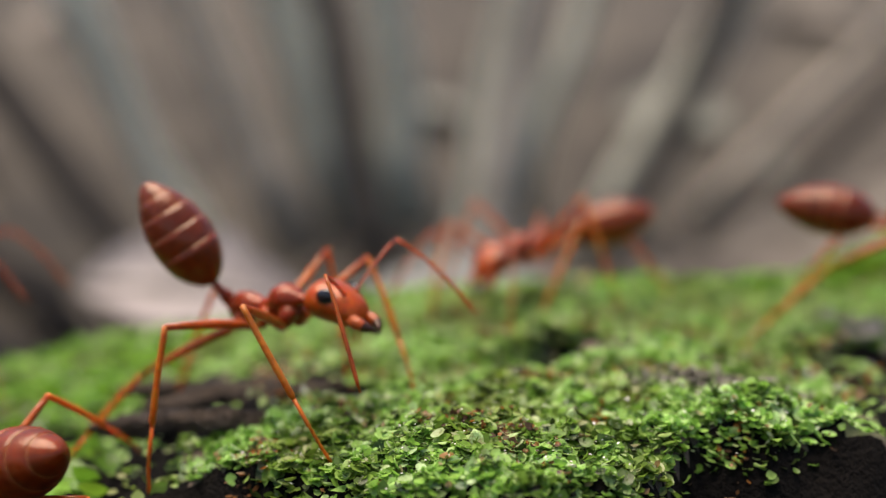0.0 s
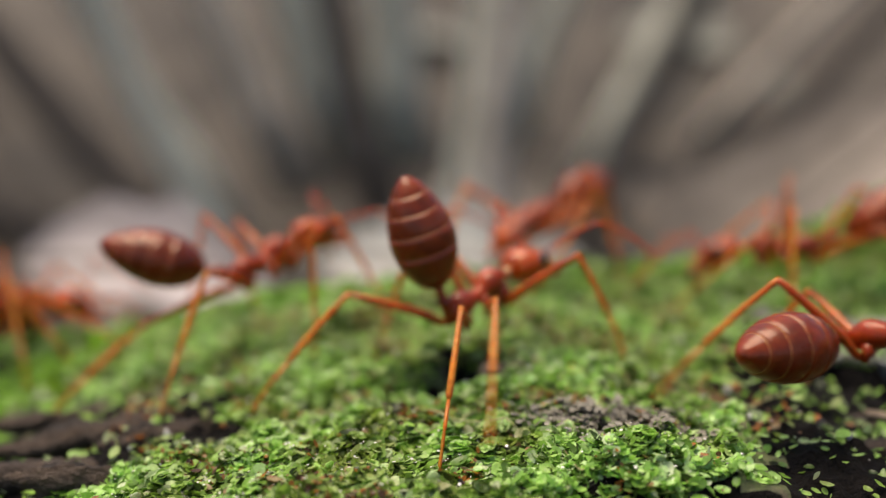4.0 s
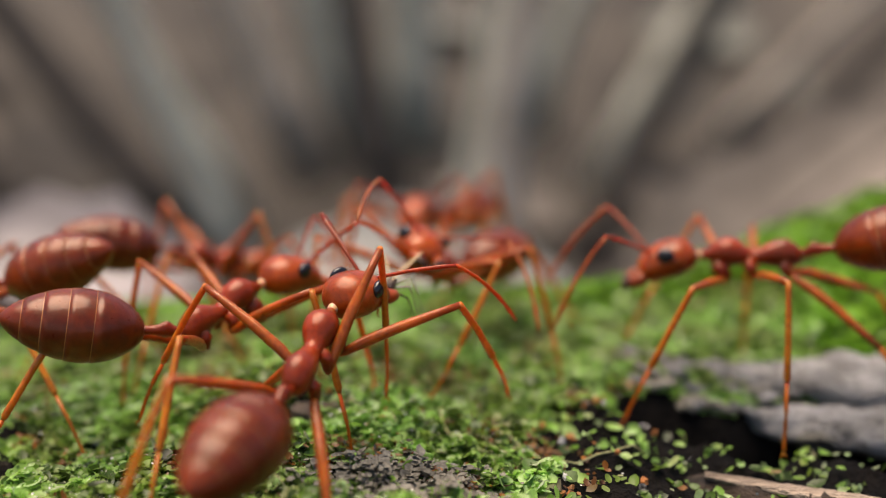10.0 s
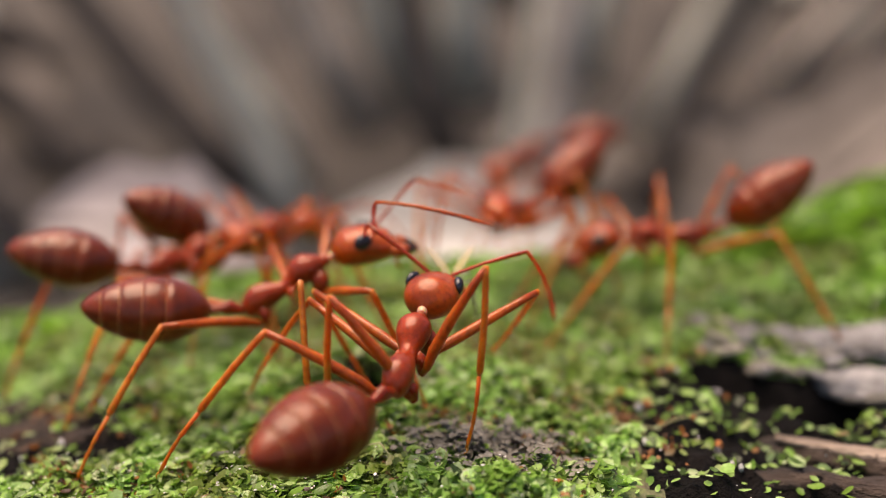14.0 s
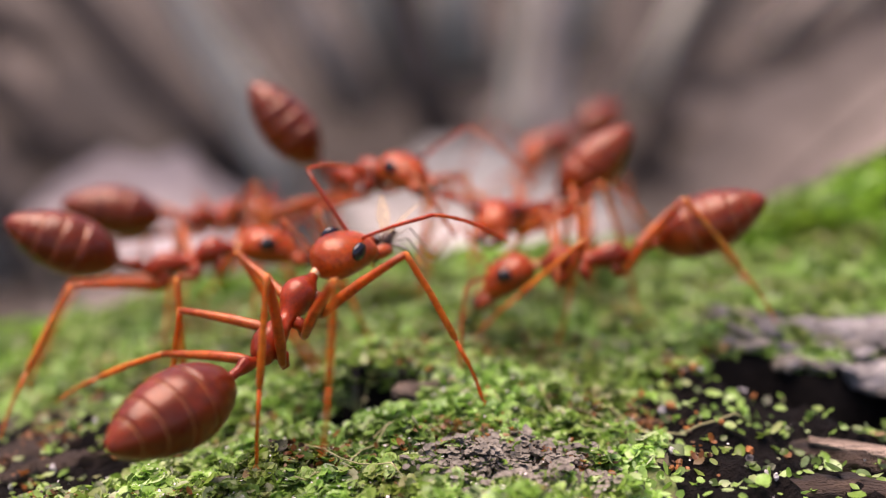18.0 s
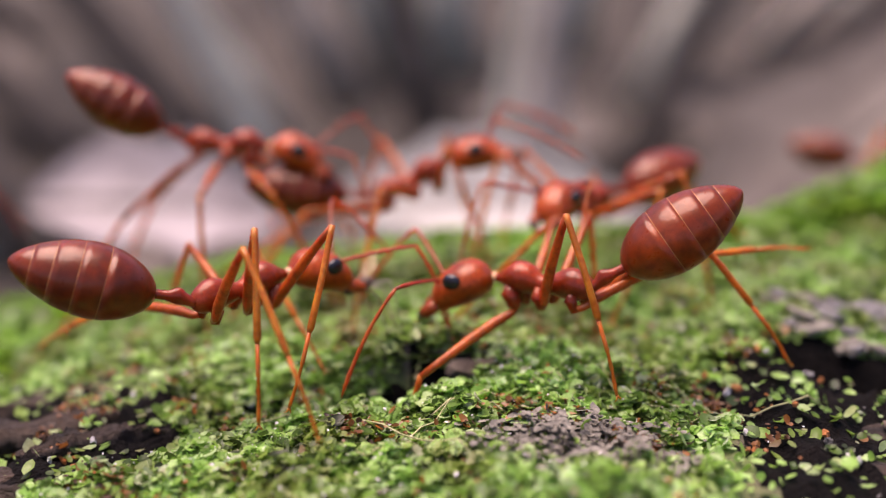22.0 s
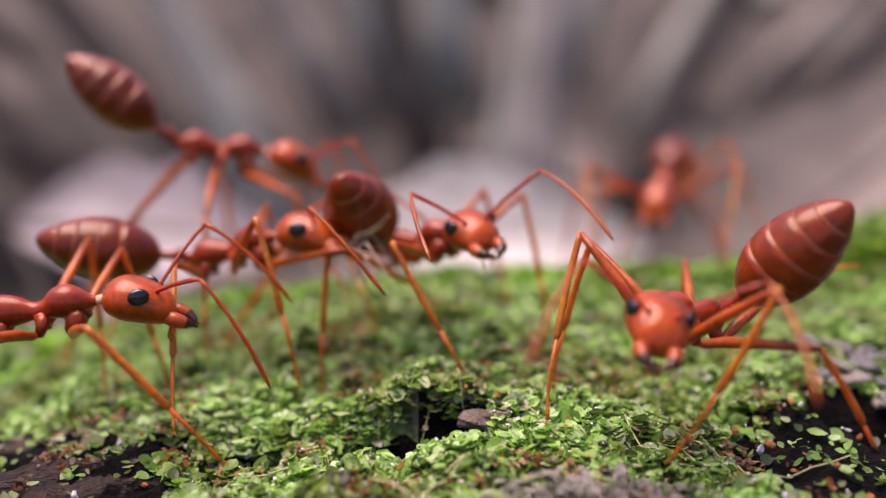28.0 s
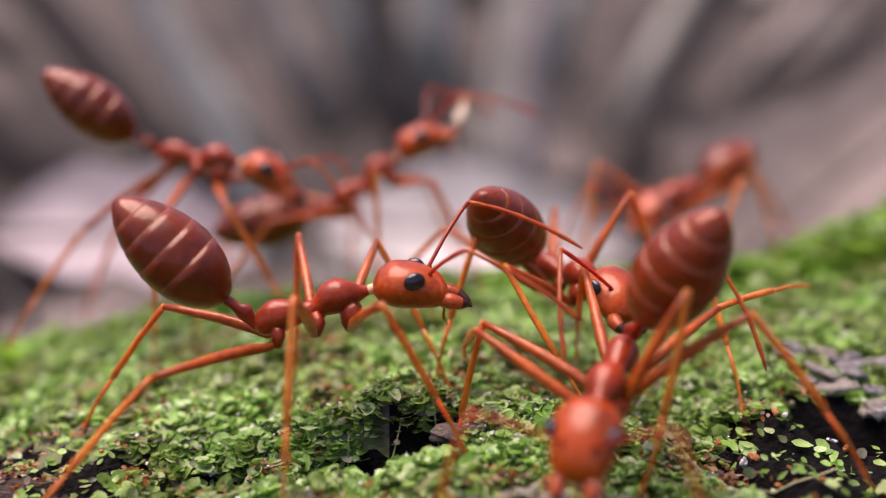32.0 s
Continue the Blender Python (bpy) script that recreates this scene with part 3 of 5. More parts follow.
class Ant:
    """One ant: an Empty at its waist, its parts, and the keys of its way."""

    def __init__(self, label, wag=0.0):
        self.rows, self.wag, self.feet = [], wag, {}
        r = self.root = new("ant")
        tagged(r, label, "ant", group="red ants on the moss")
        part("thorax", AM["thorax"], r)
        part("neck", AM["neck"], r, "pale neck membrane")
        self.gaster = part("gaster", AM["gaster"][0], r, "dark red gaster with pale rings")
        for ring in AM["gaster"][1:]:
            part("gaster_segment", ring, self.gaster)
        part("petiole", AM["petiole"], self.gaster)
        self.head = part("head", AM["head"], r, "orange-red glossy head")
        self.legs, self.shins, self.soles, self.horns = {}, {}, {}, []
        for side in (1, -1):
            e = part("eye", AM["eye"], self.head, "black glossy compound eye")
            e.matrix_basis = Matrix.Translation(cm(0.092, 0.0580 * side, 0.027)) @ pose(0, 0, 0, 0, -8, 18 * -side)
            j = part("mandible", AM["jaw", side], self.head, "dark toothed mandible")
            j.matrix_basis = Matrix.Translation(cm(0.150, 0.028 * side, -0.024))
            a = part("antenna", AM["scape", side], self.head)
            a.matrix_basis = Matrix.Translation(cm(0.125, 0.026 * side, 0.027))
            self.horns.append((a, side))
            w = part("flagellum", AM["whip", side], self.head)
            self.horns.append((w, side))
            p = part("palp", AM["palp"], self.head)
            p.matrix_basis = Matrix.Translation(cm(0.143, 0.011 * side, -0.034))
            for leg in HIPS:
                part("coxa", AM["coxa", leg, side], r)
                f = self.legs[leg, side] = part("leg", AM["femur"], r)
                self.shins[leg, side] = part("lower_leg", AM["shin"], f)
                self.soles[leg, side] = part("foot", AM["foot"], f)

    def at(self, t, waist, head, gaster, turn=(0, -25), roll=0):
        """At t seconds: waist, middle of the head, middle of the gaster in centimetres; the head's own turn in degrees."""
        self.rows.append((t, Vector(waist), Vector(head), Vector(gaster), turn[0], turn[1], roll))

    def step(self, t, leg, side, x, y, z=None):
        """From t seconds on this foot stands at (x, y), or is held at height z."""
        self.feet.setdefault((leg, side), []).append((t, x, y, z))

    def pose_at(self, t):
        rows = self.rows
        if t <= rows[0][0]:
            vals = rows[0][1:]
        elif t >= rows[-1][0]:
            vals = rows[-1][1:]
        else:
            i = max(k for k in range(len(rows)) if rows[k][0] <= t)
            a, b = rows[i], rows[i + 1]
            p, n = rows[max(i - 1, 0)], rows[min(i + 2, len(rows) - 1)]
            h = b[0] - a[0]
            u = (t - a[0]) / h
            vals = []
            for k in range(1, 7):
                ta = (b[k] - p[k]) * (h / max(b[0] - p[0], 1e-6)) if i else (b[k] - a[k])
                tb = (n[k] - a[k]) * (h / max(n[0] - a[0], 1e-6))
                lim = 0.8
                ta, tb = ta * lim, tb * lim
                vals.append(a[k] * (2 * u ** 3 - 3 * u * u + 1) + ta * (u ** 3 - 2 * u * u + u) + b[k] * (3 * u * u - 2 * u ** 3) + tb * (u ** 3 - u * u))
        w, h, g, ty, tp, roll = vals
        x = (h - w).normalized()
        y = Vector((0, 0, 1)).cross(x).normalized()
        m = Matrix((x, y, x.cross(y))).transposed().to_4x4() @ pose(0, 0, 0, roll)
        m.translation = w
        back = m.inverted() @ g
        gx = -back.normalized()
        gy = Vector((0, 0, 1)).cross(gx)
        gy = gy.normalized() if gy.length > 1e-3 else Vector((0, 1, 0))
        gm = Matrix((gx, gy, gx.cross(gy))).transposed().to_4x4()
        hm = pose(0, 0, 0, 0, -0.55 * tp, 0)
        hm = pose(0, 0, 0, 0, 0, ty) @ hm
        hm.translation = Vector((0.280, 0, 0.004))
        return m, hm, gm

    def leg_pose(self, m, leg, side, foot):
        hx, hy, hz = HIPS[leg]
        hip = Vector((hx, hy * side, hz))
        f = m.inverted() @ foot
        d = f - hip
        dist = min(max(d.length, 0.16), FEMUR + SHIN - 0.012)
        d.normalize()
        up = m.to_3x3().inverted() @ Vector((0, 0, 1))
        lift = 0.75 * up + Vector((0.1, side, 0)) if leg == "fore" else up + 0.15 * Vector((-0.5 if leg == "hind" else 0, side, 0))
        lift = (lift - lift.dot(d) * d).normalized()
        ca = (FEMUR ** 2 + dist ** 2 - SHIN ** 2) / (2 * FEMUR * dist)
        a = math.acos(min(max(ca, -1), 1))
        x = d * math.cos(a) + lift * math.sin(a)
        y = lift.cross(d).normalized()
        fm = Matrix((x, y, x.cross(y))).transposed().to_4x4()
        fm.translation = hip
        knee = hip + x * FEMUR
        q = fm.inverted() @ (hip + d * dist)
        sx = (q - Vector((FEMUR, 0, 0))).normalized()
        sy = Vector((0, 1, 0))
        sm = Matrix((sx, sy, sx.cross(sy))).transposed().to_4x4()
        sm.translation = Vector((FEMUR, 0, 0))
        return fm, sm

    def keys(self, dt=0.2, seconds=32.0):
        ts = [round(i * dt, 3) for i in range(int(round(seconds / dt)) + 1)]
        tracks = {"root": [], "head": [], "gaster": []}
        legs = {k: ([], []) for k in self.legs}
        horns = [[] for _ in self.horns]
        foot, swing = {}, {}
        rng = random.Random(int(self.wag * 1000) + 3)
        phase = rng.uniform(0, 6)
        def scaled(mm):
            o = mm.copy()
            o.translation = mm.translation * 0.01
            return o
        for n, t in enumerate(ts):
            m, hm, gm = self.pose_at(t)
            ahead, _, _ = self.pose_at(t + 0.35)
            speed = (ahead.translation - m.translation).length / 0.35
            for key in self.legs:
                leg, side = key
                rx, ry = REST[leg]
                def home(mm):
                    fx = Vector((mm.col[0][0], mm.col[0][1], 0))
                    fx = fx.normalized() if fx.length > 0.05 else Vector((1, 0, 0))
                    fy = Vector((-fx.y, fx.x, 0))
                    b = mm.translation + fx * rx + fy * (ry * side)
                    return Vector((b.x, b.y, ground_z(b.x, b.y) + 0.012))
                told = None
                for ft, fx_, fy_, fz_ in self.feet.get(key, ()):
                    if ft <= t + 1e-6:
                        told = (fx_, fy_, fz_)
                if told and told[0] is not None:
                    want = Vector((told[0], told[1], ground_z(told[0], told[1]) + 0.012 if told[2] is None else told[2]))
                    if key not in foot:
                        foot[key] = want
                    elif (want - foot[key]).length > 0.02:
                        foot[key] = foot[key].lerp(want, 0.6) + Vector((0, 0, 0.05))
                    else:
                        foot[key] = want
                else:
                    want = home(ahead)
                    if key not in foot:
                        foot[key] = home(m) + Vector((rng.uniform(-0.04, 0.04), rng.uniform(-0.04, 0.04), 0))
                    elif key in swing:
                        foot[key] = swing.pop(key)
                    else:
                        away = (foot[key] - home(m)).length
                        tri = (leg == "mid") == (side > 0)
                        if away > 0.20 or (away > 0.10 and tri == (n % 2 == 0)):
                            swing[key] = want + Vector((rng.uniform(-0.03, 0.03), rng.uniform(-0.03, 0.03), 0))
                            swing[key].z = ground_z(swing[key].x, swing[key].y) + 0.012
                            foot[key] = foot[key].lerp(swing[key], 0.5) + Vector((0, 0, 0.06))
                fm, sm = self.leg_pose(m, leg, side, foot[key])
                legs[key][0].append((t, scaled(fm)))
                legs[key][1].append((t, scaled(sm)))
            tracks["root"].append((t, scaled(m)))
            tracks["head"].append((t, scaled(hm)))
            tracks["gaster"].append((t, scaled(gm)))
            for k, (ob, side) in enumerate(self.horns):
                s = phase + side + k // 2
                yaw = side * (18 + 16 * math.sin(1.3 * t + s)) + 6 * math.sin(3.1 * t + s)
                pit = -6 + 18 * math.sin(1.7 * t + 2 * s)
                a = pose(0, 0, 0, 0, pit, yaw)
                a.translation = Vector((0.125, 0.026 * side, 0.027))
                if k % 2:
                    tip = a @ Vector((0.136, 0.114 * side, 0.082))
                    a = pose(0, 0, 0, 0, pit * 0.6 + 8 + 10 * math.sin(2.3 * t + s), yaw * 0.8 - 8 * side)
                    a.translation = tip
                horns[k].append((t, scaled(a)))
        walk(self.root, tracks["root"])
        walk(self.head, tracks["head"])
        walk(self.gaster, tracks["gaster"])
        for key in self.legs:
            walk(self.legs[key], legs[key][0])
            walk(self.shins[key], legs[key][1])
            walk(self.soles[key], legs[key][1])
        for (ob, side), rows in zip(self.horns, horns):
            walk(ob, rows)


ANTS = []
ant_b = Ant("reddish-brown ant with ringed gaster gripping prey in its jaws", 0)
ANTS.append(ant_b)
ant_b.at(0, (-0.855, -0.406, 0.197), (-0.560, -0.600, 0.268), (-0.985, -0.414, 0.392), (0, -25))
ant_b.at(0.5, (-0.690, -0.367, 0.182), (-0.416, -0.592, 0.245), (-0.818, -0.365, 0.379), (0, -25))
ant_b.at(1, (-0.425, -0.516, 0.175), (-0.141, -0.718, 0.263), (-0.553, -0.500, 0.371), (-8, -20))
ant_b.at(1.5, (-0.287, -0.580, 0.184), (0.002, -0.793, 0.209), (-0.426, -0.555, 0.372), (-8, -15))
ant_b.at(2, (0.046, -0.506, 0.204), (0.381, -0.585, 0.310), (-0.140, -0.472, 0.343), (0, -5))
ant_b.at(2.5, (-0.017, -0.380, 0.207), (0.292, -0.335, 0.385), (-0.174, -0.455, 0.366), (0, -25))
ant_b.at(3, (0.036, -0.015, 0.184), (0.349, -0.064, 0.355), (-0.050, 0.019, 0.401), (0, -25))
ant_b.at(3.5, (-0.013, -0.001, 0.186), (0.229, 0.245, 0.286), (-0.050, 0.029, 0.416), (0, -25))
ant_b.at(5.5, (0.409, -0.544, 0.270), (0.669, -0.331, 0.400), (0.277, -0.737, 0.288), (-10, -20))
ant_b.at(6, (0.448, -0.410, 0.270), (0.595, -0.113, 0.412), (0.323, -0.608, 0.256), (-18, -20))
ant_b.at(6.5, (0.370, -0.427, 0.270), (0.487, -0.109, 0.391), (0.270, -0.639, 0.252), (-18, -20))
ant_b.at(7, (0.322, -0.582, 0.270), (0.415, -0.253, 0.383), (0.241, -0.802, 0.255), (-22, -20))
ant_b.at(7.5, (0.325, -0.504, 0.270), (0.404, -0.175, 0.392), (0.253, -0.727, 0.247), (-22, -20))
ant_b.at(8, (0.298, -0.588, 0.270), (0.345, -0.258, 0.408), (0.230, -0.812, 0.256), (-22, -20))
ant_b.at(8.5, (0.262, -0.564, 0.270), (0.320, -0.235, 0.404), (0.181, -0.783, 0.246), (-22, -20))
ant_b.at(9, (0.255, -0.564, 0.270), (0.346, -0.240, 0.397), (0.175, -0.784, 0.247), (-22, -20))
ant_b.at(9.5, (0.234, -0.553, 0.270), (0.324, -0.230, 0.403), (0.175, -0.779, 0.247), (-22, -20))
ant_b.at(10, (0.248, -0.578, 0.270), (0.327, -0.254, 0.405), (0.178, -0.800, 0.239), (-20, -20))
ant_b.at(10.5, (0.232, -0.562, 0.270), (0.295, -0.243, 0.424), (0.201, -0.794, 0.246), (-15, -20))
ant_b.at(11, (0.232, -0.490, 0.270), (0.308, -0.171, 0.419), (0.154, -0.711, 0.261), (-15, -20))
ant_b.at(11.5, (0.213, -0.575, 0.270), (0.261, -0.233, 0.371), (0.152, -0.802, 0.254), (-15, -20))
ant_b.at(12, (0.258, -0.681, 0.270), (0.316, -0.344, 0.381), (0.166, -0.897, 0.280), (-12, -20))
ant_b.at(12.5, (0.234, -0.679, 0.270), (0.316, -0.349, 0.387), (0.164, -0.904, 0.278), (-12, -20))
ant_b.at(13, (0.239, -0.700, 0.270), (0.314, -0.367, 0.384), (0.131, -0.909, 0.280), (-10, -20))
ant_b.at(13.5, (0.244, -0.745, 0.270), (0.309, -0.414, 0.395), (0.149, -0.960, 0.281), (-8, -20))
ant_b.at(14, (0.258, -0.720, 0.270), (0.321, -0.388, 0.394), (0.128, -0.915, 0.273), (-6, -20))
ant_b.at(14.5, (0.249, -0.696, 0.270), (0.326, -0.361, 0.377), (0.127, -0.897, 0.271), (-8, -20))
ant_b.at(16.5, (0.181, -0.596, 0.270), (0.318, -0.287, 0.394), (0.088, -0.811, 0.287), (-12, -20))
ant_b.at(17, (0.177, -0.578, 0.270), (0.330, -0.281, 0.404), (0.054, -0.778, 0.281), (-12, -20))
ant_b.at(17.5, (0.079, -0.565, 0.270), (0.175, -0.279, 0.467), (-0.045, -0.764, 0.286), (-12, -20))
ant_b.at(18, (-0.095, -0.433, 0.270), (0.052, -0.158, 0.450), (-0.231, -0.623, 0.243), (-20, -20))
ant_b.at(18.5, (-0.155, -0.476, 0.270), (0.007, -0.221, 0.465), (-0.321, -0.640, 0.241), (-25, -20))
ant_b.at(19, (-0.234, -0.605, 0.270), (0.030, -0.467, 0.472), (-0.356, -0.806, 0.274), (-30, -25))
ant_b.at(19.5, (-0.282, -0.658, 0.270), (-0.013, -0.537, 0.476), (-0.399, -0.861, 0.296), (-35, -25))
ant_b.at(20, (-0.385, -0.640, 0.270), (-0.111, -0.514, 0.467), (-0.594, -0.747, 0.286), (-40, -20))
ant_b.at(20.5, (-0.426, -0.490, 0.270), (-0.100, -0.382, 0.377), (-0.637, -0.589, 0.303), (-30, -20))
ant_b.at(21, (-0.526, -0.312, 0.270), (-0.192, -0.203, 0.351), (-0.735, -0.400, 0.332), (-20, -15))
ant_b.at(21.5, (-0.506, -0.328, 0.270), (-0.185, -0.185, 0.346), (-0.716, -0.402, 0.345), (-15, -20))
ant_b.at(22, (-0.413, -0.248, 0.270), (-0.161, 0.010, 0.278), (-0.624, -0.310, 0.351), (-12, -20))
ant_b.at(22.5, (-0.420, -0.228, 0.270), (-0.157, 0.017, 0.283), (-0.631, -0.287, 0.354), (-10, -20))
ant_b.at(23, (-0.389, -0.191, 0.270), (-0.065, -0.309, 0.375), (-0.600, -0.248, 0.355), (-10, -20))
ant_b.at(23.5, (-0.416, -0.075, 0.270), (-0.085, -0.164, 0.382), (-0.627, -0.135, 0.353), (-10, -20))
ant_b.at(24, (-0.435, 0.024, 0.270), (-0.094, 0.103, 0.352), (-0.647, -0.043, 0.347), (-10, -15))
ant_b.at(24.5, (-0.415, 0.102, 0.270), (-0.070, 0.183, 0.338), (-0.623, 0.033, 0.354), (-10, -15))
ant_b.at(26.5, (-0.612, 0.203, 0.270), (-0.261, 0.188, 0.347), (-0.823, 0.105, 0.304), (-30, -15))
ant_b.at(27, (-0.508, 0.407, 0.270), (-0.198, 0.257, 0.373), (-0.726, 0.318, 0.261), (-45, -15))
ant_b.at(27.5, (-0.540, 0.387, 0.270), (-0.195, 0.369, 0.371), (-0.760, 0.309, 0.290), (-20, -15))
ant_b.at(28, (-0.576, 0.446, 0.270), (-0.241, 0.372, 0.378), (-0.794, 0.375, 0.323), (-10, -20))
ant_b.at(29, (-0.491, 0.295, 0.270), (-0.163, 0.204, 0.388), (-0.706, 0.234, 0.343), (-8, -15))
ant_b.at(29.5, (-0.486, 0.251, 0.270), (-0.157, 0.178, 0.396), (-0.701, 0.190, 0.344), (-8, -15))
ant_b.at(30, (-0.442, 0.190, 0.270), (-0.119, 0.149, 0.423), (-0.662, 0.127, 0.324), (-8, -10))
ant_b.at(30.5, (-0.394, 0.393, 0.270), (-0.066, 0.452, 0.406), (-0.617, 0.333, 0.310), (-5, -10))
ant_b.at(31, (-0.383, 0.774, 0.270), (-0.065, 0.826, 0.431), (-0.606, 0.702, 0.250), (0, -10))
ant_b.at(31.5, (-0.305, 0.857, 0.270), (-0.013, 0.908, 0.474), (-0.531, 0.795, 0.257), (0, -10))
ant_b.at(32, (-0.189, 1.206, 0.270), (0.098, 1.248, 0.482), (-0.414, 1.150, 0.231), (0, -10))
ant_b.step(0.1, "hind", -1, -0.951, -0.534)
ant_b.step(1.5, "hind", -1, -0.617, -0.515, -0.037)
ant_b.step(1.5, "mid", -1, -0.144, -0.982)
ant_b.step(1.5, "fore", -1, 0.458, -0.321)
ant_b.step(2.9, "hind", -1, -0.271, -0.957)
ant_b.step(2.9, "mid", -1, 0.280, -0.813)
ant_b.step(3.8, "fore", 1, None, None)
ant_b.step(3.8, "fore", -1, None, None)
ant_b.step(3.8, "mid", 1, None, None)
ant_b.step(3.8, "mid", -1, None, None)
ant_b.step(3.8, "hind", 1, None, None)
ant_b.step(3.8, "hind", -1, None, None)
ant_b.step(5.5, "hind", 1, 0.012, -0.406)
ant_b.step(5.5, "fore", -1, 1.220, -0.321)
ant_b.step(6.6, "fore", 1, None, None)
ant_b.step(6.6, "fore", -1, None, None)
ant_b.step(6.6, "mid", 1, None, None)
ant_b.step(6.6, "mid", -1, None, None)
ant_b.step(6.6, "hind", 1, None, None)
ant_b.step(6.6, "hind", -1, None, None)
ant_b.step(8.5, "mid", 1, -0.171, -0.230)
ant_b.step(8.5, "fore", -1, 0.729, -0.089)
ant_b.step(8.5, "mid", -1, 0.423, -0.185)
ant_b.step(10.5, "fore", -1, 0.727, -0.108)
ant_b.step(10.5, "hind", 1, -0.253, -0.563)
ant_b.step(12.5, "hind", 1, -0.276, -0.673)
ant_b.step(12.5, "fore", -1, 0.467, -0.103)
ant_b.step(12.5, "mid", -1, 0.413, -0.622)
ant_b.step(12.5, "hind", -1, 0.119, -0.665)
ant_b.step(14.6, "fore", 1, None, None)
ant_b.step(14.6, "fore", -1, None, None)
ant_b.step(14.6, "mid", 1, None, None)
ant_b.step(14.6, "mid", -1, None, None)
ant_b.step(14.6, "hind", 1, None, None)
ant_b.step(14.6, "hind", -1, None, None)
ant_b.step(16.5, "fore", -1, 0.470, -0.013)
ant_b.step(16.5, "mid", -1, 0.374, -0.313)
ant_b.step(16.5, "hind", 1, -0.702, -0.445)
ant_b.step(16.5, "hind", -1, -0.085, -0.564)
ant_b.step(18, "fore", -1, 0.368, -0.483)
ant_b.step(18, "mid", -1, -0.173, -0.593)
ant_b.step(18, "hind", 1, -1.406, 0.470)
ant_b.step(19.5, "fore", -1, -0.030, -0.334)
ant_b.step(19.5, "mid", -1, -0.182, -0.634)
ant_b.step(19.5, "mid", 1, -0.662, 0.344)
ant_b.step(21.5, "fore", -1, -0.195, -0.340)
ant_b.step(21.5, "mid", -1, -0.235, -0.439)
ant_b.step(21.5, "fore", 1, -0.140, -0.080)
ant_b.step(23.5, "fore", 1, -0.164, 0.347)
ant_b.step(23.5, "fore", -1, -0.232, 0.246)
ant_b.step(23.5, "mid", -1, -0.531, -0.118)
ant_b.step(24.6, "fore", 1, None, None)
ant_b.step(24.6, "fore", -1, None, None)
ant_b.step(24.6, "mid", 1, None, None)
ant_b.step(24.6, "mid", -1, None, None)
ant_b.step(24.6, "hind", 1, None, None)
ant_b.step(24.6, "hind", -1, None, None)
ant_b.step(26.5, "fore", -1, -0.002, 0.274)
ant_b.step(26.5, "mid", -1, -0.235, 0.115)
ant_b.step(26.5, "hind", -1, -0.482, -0.142)
ant_b.step(28, "fore", -1, 0.164, 0.707)
ant_b.step(29, "fore", 1, None, None)
ant_b.step(29, "fore", -1, None, None)
ant_b.step(29, "mid", 1, None, None)
ant_b.step(29, "mid", -1, None, None)
ant_b.step(29, "hind", 1, None, None)
ant_b.step(29, "hind", -1, None, None)
ant_c = Ant("reddish-orange ant with raised amber gaster on the moss", 1)
ANTS.append(ant_c)
ant_c.at(0, (3.600, -0.600, 0.250), (3.300, -0.600, 0.300), (3.800, -0.600, 0.300), (0, -25))
ant_c.at(2.5, (0.980, -0.690, 0.129), (1.113, -1.003, 0.244), (0.752, -0.746, 0.129), (0, -25))
ant_c.at(3, (0.909, -0.680, 0.147), (1.093, -0.962, 0.275), (0.690, -0.765, 0.149), (0, -25))
ant_c.at(3.5, (0.725, -0.532, 0.195), (0.951, -0.799, 0.277), (0.525, -0.654, 0.199), (0, -25))
ant_c.at(5.5, (2.400, 0.100, 0.250), (2.700, 0.150, 0.300), (2.250, 0.000, 0.300), (0, -25))
ant_c.at(7, (2.800, 0.600, 0.270), (2.500, 0.700, 0.300), (3.000, 0.600, 0.300), (0, -25))
ant_c.at(7.9, (2.150, -0.900, 0.350), (1.850, -0.720, 0.330), (2.330, -1.010, 0.400), (0, -15))
ant_c.at(8.1, (1.830, -0.480, 0.370), (1.520, -0.310, 0.300), (2.020, -0.600, 0.420), (0, -15))
ant_c.at(8.3, (1.600, -0.150, 0.400), (1.260, -0.060, 0.310), (1.800, -0.260, 0.450), (0, -12))
ant_c.at(8.5, (1.547, -0.031, 0.420), (1.201, 0.028, 0.339), (1.756, -0.130, 0.462), (0, -10))
ant_c.at(9, (1.583, 0.071, 0.420), (1.223, 0.090, 0.412), (1.790, -0.024, 0.478), (10, -10))
ant_c.at(10, (1.526, 0.173, 0.420), (1.173, 0.239, 0.390), (1.733, 0.090, 0.494), (10, -15))
ant_c.at(11, (1.459, 0.464, 0.420), (1.103, 0.518, 0.415), (1.660, 0.395, 0.521), (8, -20))
ant_c.at(12, (1.254, 0.269, 0.420), (0.896, 0.309, 0.422), (1.433, 0.226, 0.567), (8, -15))
ant_c.at(12.5, (1.131, 0.121, 0.420), (0.773, 0.141, 0.392), (1.302, 0.088, 0.578), (8, -20))
ant_c.at(13, (1.111, 0.542, 0.270), (0.754, 0.551, 0.219), (1.278, 0.518, 0.433), (10, -25))
ant_c.at(13.5, (1.067, 0.457, 0.270), (0.708, 0.467, 0.256), (1.231, 0.435, 0.437), (10, -25))
ant_c.at(14, (1.170, 0.639, 0.270), (0.811, 0.660, 0.268), (1.349, 0.606, 0.419), (15, -30))
ant_c.at(14.5, (1.038, 0.510, 0.270), (0.679, 0.523, 0.260), (1.217, 0.485, 0.421), (10, -25))
